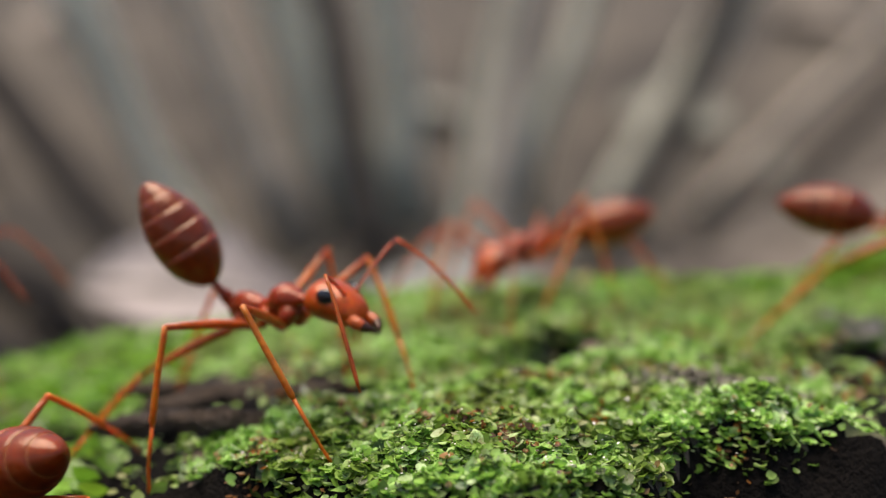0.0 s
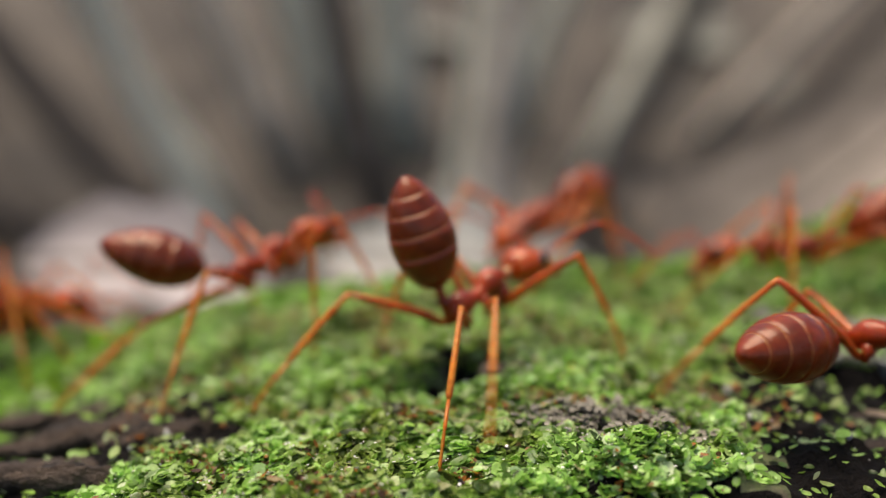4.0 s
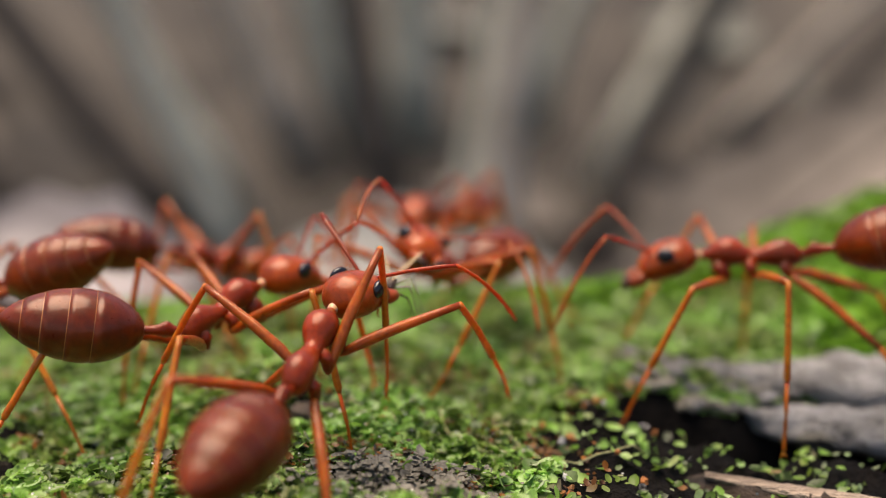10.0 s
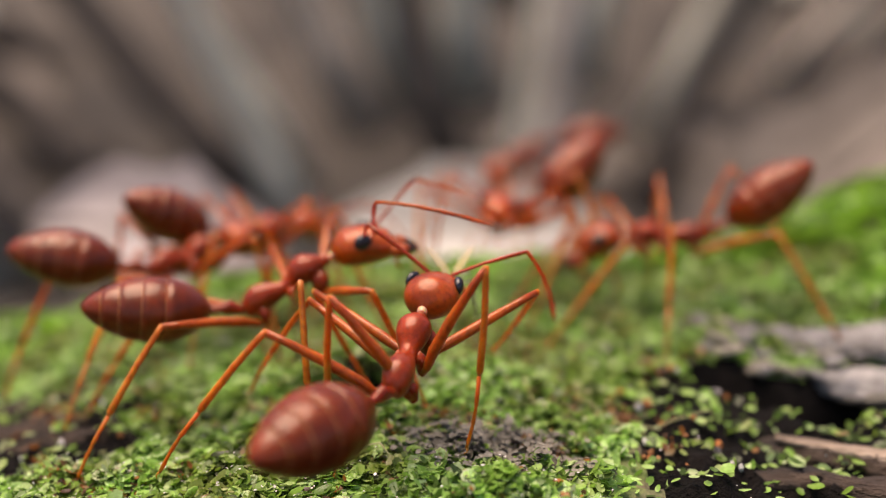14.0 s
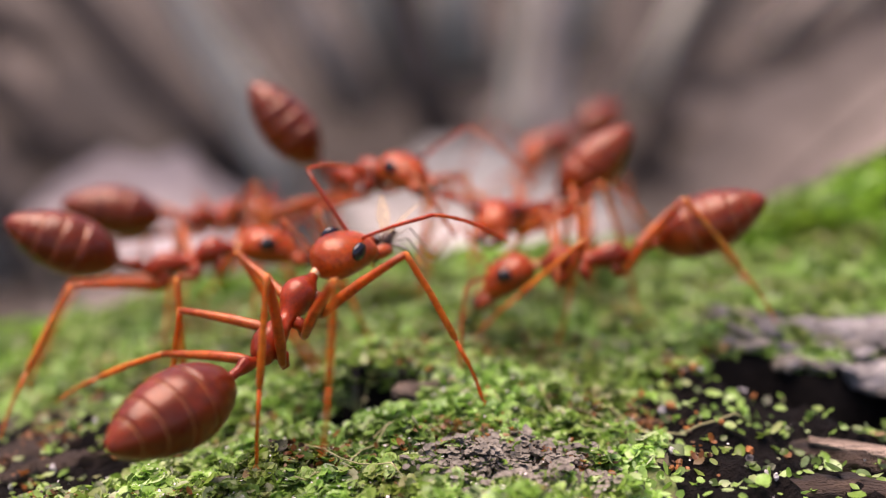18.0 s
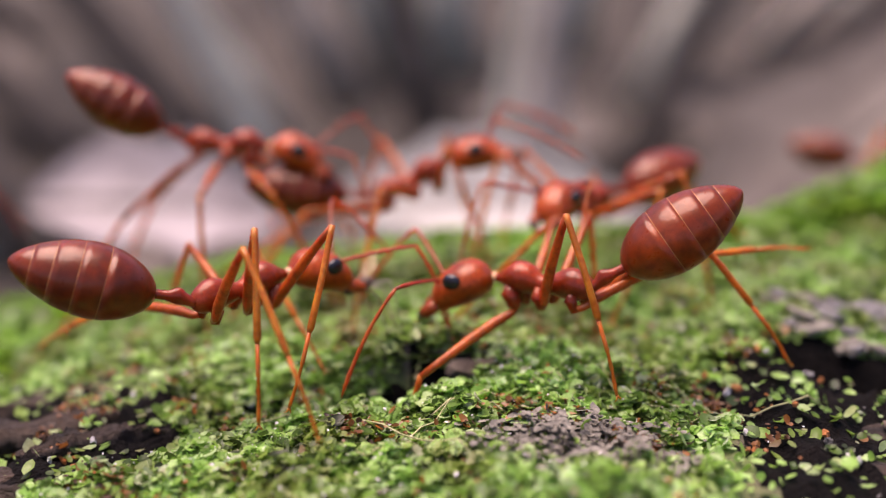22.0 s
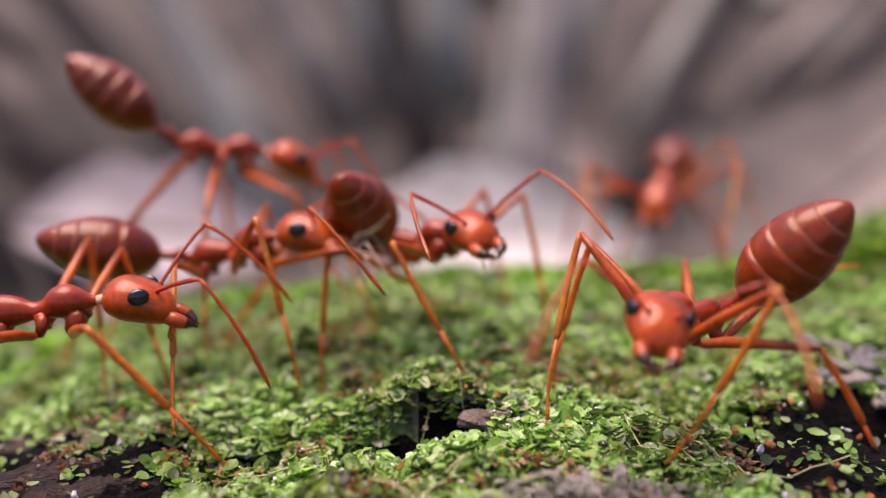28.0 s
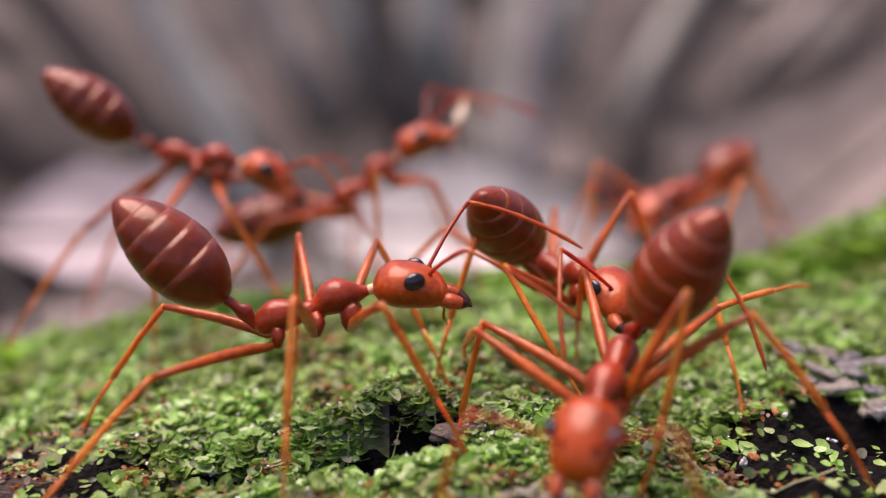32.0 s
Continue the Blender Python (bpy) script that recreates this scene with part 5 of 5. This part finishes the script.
ant_s.at(19.5, (0.854, 1.771, 0.270), (1.055, 2.048, 0.158), (0.726, 1.965, 0.235), (0, -25))
ant_s.at(24, (3.000, 3.200, -0.200), (3.300, 3.300, -0.150), (2.800, 3.100, -0.100), (0, -25))
ant_s.at(32, (3.200, 3.600, -0.400), (3.500, 3.700, -0.300), (3.000, 3.500, -0.300), (0, -25))
ant_u = Ant("reddish ant half hidden among the crowd", 7)
ANTS.append(ant_u)
ant_u.at(0, (-3.200, 1.800, 0.200), (-2.900, 1.800, 0.250), (-3.400, 1.800, 0.300), (0, -25))
ant_u.at(3.5, (-2.083, 1.027, -0.139), (-1.935, 1.355, -0.155), (-2.223, 0.850, -0.072), (0, -25))
ant_u.at(5.5, (-0.283, 0.209, 0.270), (-0.075, 0.477, 0.150), (-0.444, 0.075, 0.376), (0, -25))
ant_u.at(6, (0.068, 0.303, 0.270), (0.256, 0.594, 0.173), (-0.094, 0.192, 0.399), (0, -25))
ant_u.at(7, (0.304, 0.799, 0.270), (0.537, 1.072, 0.257), (0.118, 0.704, 0.378), (0, -25))
ant_u.at(8, (0.092, 1.084, 0.270), (0.327, 1.355, 0.239), (-0.128, 1.020, 0.322), (0, -25))
ant_u.at(10, (-0.267, 0.663, 0.270), (-0.063, 0.943, 0.173), (-0.463, 0.547, 0.327), (0, -25))
ant_u.at(12, (-0.331, 0.704, 0.270), (-0.150, 1.014, 0.247), (-0.502, 0.566, 0.353), (0, -25))
ant_u.at(14, (-0.430, 0.614, 0.270), (-0.213, 0.901, 0.260), (-0.568, 0.461, 0.383), (0, -25))
ant_u.at(16.5, (-0.614, 0.886, 0.270), (-0.424, 1.186, 0.211), (-0.833, 0.813, 0.313), (0, -25))
ant_u.at(18, (-0.606, 0.861, 0.270), (-0.393, 1.148, 0.231), (-0.824, 0.794, 0.329), (0, -25))
ant_u.at(21, (-1.660, 0.969, 0.270), (-1.557, 1.307, 0.202), (-1.851, 0.867, 0.362), (0, -25))
ant_u.at(24, (-3.000, 1.600, 0.100), (-2.700, 1.600, 0.150), (-3.200, 1.600, 0.200), (0, -25))
ant_u.at(32, (-3.200, 1.800, 0.100), (-2.900, 1.800, 0.150), (-3.400, 1.800, 0.200), (0, -25))


# ---- out-of-focus litter behind the log ----
def curled_leaf(length, width, curl, seed):
    rnd = random.Random(seed)
    nu, nv = 14, 7
    verts, faces = [], []
    for i in range(nu):
        u = i / (nu - 1)
        half = width * (math.sin(math.pi * min(u * 0.96 + 0.02, 1)) ** 0.75) * (1 + 0.16 * rnd.uniform(-1, 1))
        for j in range(nv):
            v = j / (nv - 1) * 2 - 1
            verts.append((length * (u - 0.5), half * v, curl * (v * v) * half + 0.15 * curl * length * math.sin(math.pi * u) + 0.02 * width * rnd.uniform(-1, 1)))
    top = len(verts)
    verts += [(x, y, z - 0.03) for x, y, z in verts]
    for i in range(nu - 1):
        for j in range(nv - 1):
            a, b, c, d = i * nv + j, i * nv + j + 1, (i + 1) * nv + j + 1, (i + 1) * nv + j
            faces += [(a, d, c, b), (a + top, b + top, c + top, d + top)]
    return verts, faces


def litter_leaf(name, mat, x, y, size, turn, tip, lean, label, curl=0.5, wide=0.32, seed=1, lift=0.0):
    """A dead leaf with its blade, midrib and stalk; lift raises the blade on its stalk."""
    z = ground_z(x, y)
    root = new(name)
    root.matrix_world = Matrix.Translation(cm(x, y, z))
    tagged(root, label, "leaf", group="dead leaves behind the log")
    turned = Matrix.Translation(cm(0, 0, lift)) @ pose(0, 0, 0, 0, tip, turn) @ pose(0, 0, 0, lean)
    part("blade", mesh_from("blade", *curled_leaf(size, size * wide, curl, seed), [mat]), root).matrix_basis = turned
    rib = [(size * (k / 6 - 0.5), 0, 0.15 * curl * size * math.sin(math.pi * k / 6) + 0.02) for k in range(7)]
    part("midrib", mesh_from("midrib", *tube(rib, [size * 0.012 * (1 - 0.12 * k) for k in range(7)], 6), [M_BROWNLEAF]), root).matrix_basis = turned
    foot = turned @ Vector((-size * 0.005, 0, 0))
    part("stalk", mesh_from("stalk", *tube([(foot.x * 100, foot.y * 100, foot.z * 100), (foot.x * 60, foot.y * 60, foot.z * 50), (0, 0, -0.05)], [0.05, 0.06, 0.07], 6), [M_BROWNLEAF]), root)
    return root


litter_leaf("dry_leaf", M_DRYLEAF, 3.5, 7.2, 4.8, 0, -42, 35, "pale beige dry leaf standing tilted behind the log", lift=3.4, seed=3, curl=0.3, wide=0.17)
# The next two leaves are added to brighten the background like a glow.
litter_leaf("dry_leaf", M_PINKGLOW_LEAF, -1.9, 4.4, 1.7, 15, 8, 35, "pinkish white leaf added for a bright glow behind the log", lift=2.0, seed=4, curl=0.3, wide=0.3)
litter_leaf("dry_leaf", M_WHITEGLOW_LEAF, 0.35, 6.8, 2.7, 0, 4, 42, "whitish leaf added for a pale glow behind the log", lift=2.5, seed=6, curl=0.3, wide=0.22)
litter_leaf("dry_leaf", M_GREYLEAF, -9.5, 15.0, 6.0, 60, -60, 40, "grey-green leaf standing far out of focus", lift=7.0, seed=5, wide=0.2)
rl = random.Random(11)
KINDS = [(M_BROWNLEAF, "brown dead leaf lying on the forest floor"), (M_GREYLEAF, "grey-green faded leaf on the forest floor"), (M_DRYLEAF, "beige dry leaf on the forest floor")]
for i in range(30):
    mat, lab = KINDS[(0, 1, 0, 1, 0, 2)[i % 6]]
    d = rl.uniform(14, 70)
    a = radians(rl.uniform(-34, 34))
    dead = litter_leaf("dead_leaf", mat, d * math.sin(a), d * math.cos(a), rl.uniform(2.0, 4.0) * (0.6 + d / 50), rl.uniform(0, 360), rl.uniform(-20, 10), rl.uniform(-20, 20), lab, rl.uniform(0.1, 0.4),
                rl.uniform(0.22, 0.4), i, 0.3)
    dead.matrix_world = dead.matrix_world @ pose(0, 0, 0, 30)


def reed(x, y, length, turn, tip, mat, label, seed, thick=0.35):
    """Made-up reed for radial blur streaks: a shaft and a broken side shoot."""
    rnd = random.Random(seed)
    root = new("dry_reed")
    root.matrix_world = Matrix.Translation(cm(x, y, ground_z(x, y) - 0.2)) @ pose(0, 0, 0, 0, tip, turn)
    tagged(root, label, "reed", group="dry reeds behind the log")
    pts = [(length * k / 8, rnd.uniform(-0.008, 0.008) * length, rnd.uniform(-0.008, 0.008) * length) for k in range(9)]
    part("shaft", mesh_from("shaft", *tube(pts, [thick * (1 - 0.07 * k) for k in range(9)], 8), [mat]), root)
    shoot = tube([pts[4], (pts[4][0] + 0.2 * length, pts[4][1] + 0.06 * length, pts[4][2] + 0.05 * length)], [thick * 0.5, thick * 0.2], 6)
    part("side_shoot", mesh_from("side_shoot", *shoot, [mat]), root)
    return root


rr_ = random.Random(21)
STREAKS = {"grey": (M_STREAK_GREY, "greyish green dry reed standing out of focus"), "dark": (M_STREAK_DARK, "dark brown dry reed standing out of focus"),
         "pale": (M_STREAK_PALE, "pale dry reed standing out of focus")}
for i in range(40):
    x = -27 + 1.4 * i + rr_.uniform(-0.6, 0.6)
    y = rr_.uniform(26, 46)
    lean = -(90 - min(60, abs(x - 0.8) * 3.4 + rr_.uniform(0, 6)))
    # Paler in the middle, darker outside: corner falloff put into the colour.
    if abs(x - 0.8) < 9:
        kind = ("grey", "pale", "grey", "dark", "grey")[i % 5]
    else:
        kind = ("dark", "dark", "grey", "dark", "pale", "dark")[i % 6]
    reed(x, y, rr_.uniform(26, 40), 0 if x > 0.8 else 180, lean, *STREAKS[kind], i, rr_.uniform(0.5, 1.3))


# ---- small things on the moss ----
def lump(rx, ry, rz, seed, n=12, m=9, rough=0.16):
    v, f = ellipsoid((0, 0, 0), (rx, ry, rz), n, m)
    out = []
    for x, y, z in v:
        k = 1 + rough * noise.noise(Vector((x / rx * 1.4, y / ry * 1.4, z / rz * 1.4 + seed * 7.3))) * 2
        out.append((x * k, y * k, z * k))
    return out, f


def rough_strip(length, wide, high, seed, bend=0.05):
    """A weathered strip of bark along x with a broken, grooved top."""
    nx, ny = 110, 18
    verts, faces = [], []
    for i in range(nx):
        u = i / (nx - 1)
        taper = min(1.0, 0.25 + 3.0 * u) * min(1.0, 0.3 + 2.5 * (1 - u))
        for j in range(ny):
            w = 2 * math.pi * j / ny
            n1 = noise.noise(Vector((u * length * 4, math.cos(w) * 1.2, math.sin(w) * 1.2 + seed * 5)))
            n2 = noise.noise(Vector((u * length * 14, math.cos(w) * 3.0, math.sin(w) * 3.0 + seed * 9)))
            n3 = noise.noise(Vector((u * length * 34, math.cos(w) * 5.0, math.sin(w) * 5.0 + seed * 3)))
            k = taper * (1 + 0.50 * n1 + 0.35 * n2 + 0.20 * n3)
            verts.append((length * u, wide * math.cos(w) * k + bend * math.sin(3 * u + seed), high * math.sin(w) * k))
    for i in range(nx - 1):
        for j in range(ny):
            faces.append((i * ny + j, i * ny + (j + 1) % ny, (i + 1) * ny + (j + 1) % ny, (i + 1) * ny + j))
    faces += [tuple(range(ny))[::-1], tuple((nx - 1) * ny + j for j in range(ny))]
    return verts, faces


def bark_strip():
    """The pale weathered ridge at the edge of the moss."""
    root = new("bark_ridge")
    tagged(root, "pale grey weathered bark ridge lying over a black gap", "bark")
    for k, (x, y, z, ln, wd, hi, rz) in enumerate(((1.13, 0.36, 0.00, 2.4, 0.085, 0.075, -9), (1.22, 0.24, -0.05, 2.2, 0.07, 0.06, -12), (1.45, 0.10, -0.16, 2.0, 0.06, 0.05, -10), (1.5, 0.47, -0.02, 1.8, 0.06, 0.05, -6))):
        ob = part("bark_strip", mesh_from("bark_strip", *rough_strip(ln, wd, hi, k + 1), [M_BARK]), root)
        ob.matrix_basis = Matrix.Translation(cm(x, y, ground_z(x, y) * 0.5 + z)) @ pose(0, 0, 0, 0, 2, rz)
    for k, (x, y, ln, rz) in enumerate(((1.10, -0.10, 1.5, -15), (1.20, -0.24, 1.3, -13), (1.02, -0.30, 1.0, -16))):
        ob = part("wood_strip", mesh_from("wood_strip", *rough_strip(ln, 0.045, 0.035, k + 71), [M_TANWOOD]), root, "tan splintered wood below the gap")
        ob.matrix_basis = Matrix.Translation(cm(x, y, ground_z(x + 0.3, y) + 0.005)) @ pose(0, 0, 0, 0, 4, rz)
    rnd = random.Random(4)
    for k in range(60):
        u = rnd.random() ** 1.4
        x, y = 1.12 + 1.7 * u + rnd.uniform(-0.05, 0.05), 0.36 - 0.30 * u + rnd.uniform(-0.16, 0.10)
        ob = part("bark_flake", mesh_from("bark_flake", *lump(rnd.uniform(0.02, 0.07), rnd.uniform(0.010, 0.030), 0.013, k, 9, 7, 0.5), [M_BARK if k % 3 else M_CRUST]), root)
        ob.matrix_basis = Matrix.Translation(cm(x, y, max(ground_z(x, y), -0.12) + 0.030)) @ pose(0, 0, 0, rnd.uniform(-30, 30), rnd.uniform(-20, 20), rnd.uniform(-40, 20))
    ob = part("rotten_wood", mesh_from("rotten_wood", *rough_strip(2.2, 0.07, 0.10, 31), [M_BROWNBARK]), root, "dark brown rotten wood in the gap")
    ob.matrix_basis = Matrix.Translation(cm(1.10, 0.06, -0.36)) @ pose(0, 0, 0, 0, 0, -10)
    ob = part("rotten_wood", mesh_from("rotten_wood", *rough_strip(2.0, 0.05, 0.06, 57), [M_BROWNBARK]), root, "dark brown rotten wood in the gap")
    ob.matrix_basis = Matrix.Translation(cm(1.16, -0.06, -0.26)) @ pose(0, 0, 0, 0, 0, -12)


bark_strip()

crust = tagged(new("crust_patch", mesh_from("crust_patch", *lump(0.16, 0.09, 0.024, 3, 40, 24, 0.4), [M_CRUST])), "grey dry lichen crust among the moss", "lichen")
crust.matrix_world = Matrix.Translation(cm(0.47, -0.43, ground_z(0.47, -0.43) - 0.006))
soil = tagged(new("soil_clod", mesh_from("soil_clod", *lump(0.075, 0.035, 0.022, 8, 20, 12, 0.4), [M_TANSOIL])), "tan crumbly soil beside the hollow in the moss", "soil")
soil.matrix_world = Matrix.Translation(cm(0.25, -0.04, ground_z(0.25, -0.04) - 0.010)) @ pose(0, 0, 0, 0, 0, 14)
soil = tagged(new("soil_clod", mesh_from("soil_clod", *lump(0.07, 0.028, 0.018, 9, 20, 12, 0.4), [M_TANSOIL])), "tan crumbly soil beside the hollow in the moss", "soil")
soil.matrix_world = Matrix.Translation(cm(-0.17, -0.11, ground_z(-0.17, -0.11) - 0.010)) @ pose(0, 0, 0, 0, 0, 8)
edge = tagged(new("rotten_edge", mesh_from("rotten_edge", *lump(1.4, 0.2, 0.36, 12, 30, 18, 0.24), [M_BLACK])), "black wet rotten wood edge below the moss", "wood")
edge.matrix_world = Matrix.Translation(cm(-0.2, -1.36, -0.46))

rb = random.Random(77)
SLIVERS = [mesh_from("bark_sliver", *rough_strip(1.0, 0.10, 0.05, 40 + k, 0.03), [M_BROWNBARK]) for k in range(4)]
for x, y, turn, ln, z in ((0.98, -0.36, -14, 1.0, 0.0), (1.20, -0.48, -10, 0.9, 0.01), (1.12, -0.20, -20, 0.8, -0.01), (1.30, -0.10, -12, 1.0, 0.0), (0.86, -0.58, -8, 0.9, 0.0), (0.40, -0.93, -16, 1.1, 0.0), (0.36, -1.08, -10, 1.2, 0.0), (0.52, -0.84, -14, 1.0, 0.02), (0.05, -1.20, -4, 0.9, 0.0),
                          (-1.15, -0.20, 12, 0.75, 0.0), (-1.25, -0.40, 8, 0.8, 0.0), (-1.00, -0.52, 4, 0.7, 0.0), (-0.85, -0.30, 16, 0.45, 0.0), (-1.3, 0.02, 14, 0.8, 0.0)):
    ob = tagged(new("bark_sliver", SLIVERS[rb.randrange(4)]), "dark brown rotten bark sliver sunk in the moss", "bark", group="bark slivers in the moss")
    ob.matrix_world = Matrix.Translation(cm(x, y, ground_z(x + 0.4 * ln, y) + z - 0.012)) @ pose(0, 0, 0, rb.uniform(-20, 20), rb.uniform(-3, 3), turn) @ Matrix.Diagonal((ln * 0.8, rb.uniform(0.25, 0.5), rb.uniform(0.6, 0.9), 1))

PEB = [mesh_from("pebble", *lump(1, 0.8, 0.7, s, 8, 6, 0.35), [m], False) for s, m in ((1, M_GRAIN_SPARKLE), (2, M_GRAIN_SPARKLE), (3, M_RUST), (4, M_RUST), (5, M_BARK))]
rp = random.Random(9)
for i in range(220):
    x, y = (rp.gauss(0.28, 0.22), rp.gauss(0.22, 0.12)) if i % 2 else (rp.uniform(-0.75, 1.2), rp.uniform(-0.5, 0.75))
    k = rp.choice((0, 1, 2, 2, 3, 3, 4))
    s = rp.uniform(0.005, 0.012) * (1.2 if k > 1 else 1.0)
    ob = new("grain" if k in (0, 1, 4) else "frass_crumb", PEB[k])
    ob.matrix_world = Matrix.Translation(cm(x, y, ground_z(x, y) + 0.012)) @ pose(0, 0, 0, rp.uniform(0, 360), rp.uniform(0, 360), rp.uniform(0, 360)) @ Matrix.Diagonal((s, s, s, 1))
    tagged(ob, ("tiny white sand grain lying on the moss" if k < 2 else "rusty orange crumb lying on the moss" if k < 4 else "tiny grey bark crumb lying on the moss"),
           "grain" if k in (0, 1, 4) else "crumb", group="grains on the moss")
flake = tagged(new("pale_flake", mesh_from("pale_flake", *lump(0.026, 0.010, 0.024, 21, 12, 9, 0.35), [M_BARK])), "small white flake standing in the crack", "flake")
flake.matrix_world = Matrix.Translation(cm(-0.030, -0.045, ground_z(-0.030, -0.045) + 0.018)) @ pose(0, 0, 0, 10, 30, 20)


# ---- dry threads of moss stems ----
def dry_fibre(x, y, turn, length, bend, seed):
    rnd = random.Random(seed)
    pts = []
    for k in range(7):
        u = k / 6
        a = radians(turn) + bend * (u - 0.5)
        px, py = x + length * (u - 0.5) * math.cos(a), y + length * (u - 0.5) * math.sin(a)
        pts.append((px - x, py - y, ground_z(px, py) - ground_z(x, y) + 0.030 + 0.012 * rnd.uniform(-1, 1)))
    ob = tagged(new("dry_fibre", mesh_from("dry_fibre", *tube(pts, [0.0022] * 6 + [0.001], 5), [M_FIBRE])), "thin pale green dry stem lying over the moss", "stem", group="dry stems on the moss")
    ob.matrix_world = Matrix.Translation(cm(x, y, ground_z(x, y)))


rf = random.Random(14)
for k in range(16):
    dry_fibre(rf.uniform(-0.3, 0.95), rf.uniform(-0.5, 0.12), rf.uniform(-60, 60), rf.uniform(0.12, 0.32), rf.uniform(-0.9, 0.9), k)


# ---- a cushion of moss leaves that can be told apart ----
def leaf_cup(seed, n=9):
    rnd = random.Random(seed)
    verts, faces = [(0, 0, 0)], []
    for ring, (r, z) in enumerate(((0.55, 0.06), (1.0, 0.30))):
        for k in range(n):
            w = 2 * math.pi * k / n
            s = r * (1 + 0.10 * rnd.uniform(-1, 1)) * (1.12 if k == 0 else 1)
            verts.append((s * math.cos(w), 0.82 * s * math.sin(w), z + 0.05 * rnd.uniform(-1, 1)))
    for k in range(n):
        m = (k + 1) % n
        faces += [(0, 1 + k, 1 + m), (1 + k, 1 + n + k, 1 + n + m, 1 + m)]
    under = [(x * 0.96, y * 0.96, z - 0.10) for x, y, z in verts]
    off = len(verts)
    faces += [tuple(off + i for i in reversed(f)) for f in faces]
    faces += [(1 + n + k, off + 1 + n + k, off + 1 + n + (k + 1) % n, 1 + n + (k + 1) % n) for k in range(n)]
    return verts + under, faces


def moss_cushion():
    root = new("moss_cushion")
    tagged(root, "cushion of round bright green moss leaves on bark", "moss")
    kinds = [mesh_from("moss_leaf", *leaf_cup(s), [M_MOSS]) for s in range(4)]
    rnd = random.Random(33)
    made = 0
    while made < 300:
        x, y = (rnd.gauss(0.38, 0.28), rnd.uniform(-0.58, 0.05)) if made % 5 < 3 else (rnd.gauss(-0.20, 0.25), rnd.uniform(-1.08, -0.60))
        if rnd.random() < bare_at(x, y) * 1.3:
            continue
        s = rnd.uniform(0.011, 0.024)
        ob = part("moss_leaf", kinds[made % 4], root)
        ob.matrix_basis = Matrix.Translation(cm(x, y, ground_z(x, y) + 0.014 + rnd.uniform(0, 0.012))) @ pose(0, 0, 0, rnd.gauss(0, 28), rnd.gauss(0, 28), rnd.uniform(0, 360)) @ Matrix.Diagonal((s, s, s, 1))
        made += 1


moss_cushion()


# ---- the prey ----
def build_prey():
    root = new("prey_insect")
    tagged(root, "tiny dead winged insect carried in an ant's jaws", "insect")
    part("abdomen", mesh_from("abdomen", *ellipsoid((-0.035, 0, 0), (0.036, 0.013, 0.014)), [M_PREY]), root)
    part("thorax", mesh_from("thorax", *ellipsoid((0.012, 0, 0.003), (0.020, 0.016, 0.017)), [M_PREY]), root)
    part("head", mesh_from("head", *ellipsoid((0.038, 0, 0.0), (0.010, 0.012, 0.011)), [M_PREY]), root)
    for side in (1, -1):
        v, f = curled_leaf(0.125, 0.017, 0.15, 3)
        v = [(x, y, z * 0.5) for x, y, z in v[: len(v) // 2]]
        f = [q for q in f if max(q) < len(v)]
        w = part("wing", mesh_from("wing", v, f, [M_WING]), root, "pale translucent wing")
        w.matrix_basis = Matrix.Translation(cm(0.06, 0.03 * side, 0.03)) @ pose(0, 0, 0, 30 * side, -14, 28 * side)
        for k in range(3):
            part("leg", mesh_from("leg", *tube([(0.01 * k, 0.008 * side, 0), (0.015 + 0.02 * k, 0.045 * side, -0.03 + 0.02 * k), (0.02 + 0.035 * k, 0.06 * side, -0.10 - 0.01 * k), (0.04 + 0.04 * k, 0.07 * side, -0.135)],
                                                [0.003, 0.0024, 0.002, 0.001], 5), [M_PREYLEG if k else M_PREY]), root)
    return root


prey = build_prey()
prey_rows = []


def carry(ant, t0, t1, rest):
    """The prey lies at rest, then follows the ant's jaws from t0 to t1."""
    x, y = rest
    lie = Matrix.Translation(cm(x, y, ground_z(x, y) + 0.03)) @ pose(0, 0, 0, 0, 0, 30)
    prey_rows.extend([(0.0, lie), (t0 - 0.6, lie)])
    t = t0
    while t <= t1 + 1e-6:
        m, hm, _ = ant.pose_at(t)
        k = m @ hm @ Matrix.Translation((0.208, 0.0, -0.038)) @ pose(0, 0, 0, 0, -10, 20)
        k.translation = k.translation * 0.01
        prey_rows.append((round(t, 3), k))
        t += 0.2


def motions():
    for ant in ANTS:
        ant.keys()
    carry(ant_b, 6.0, 32.0, (0.3, 0.95))
    walk(prey, prey_rows)


motions()
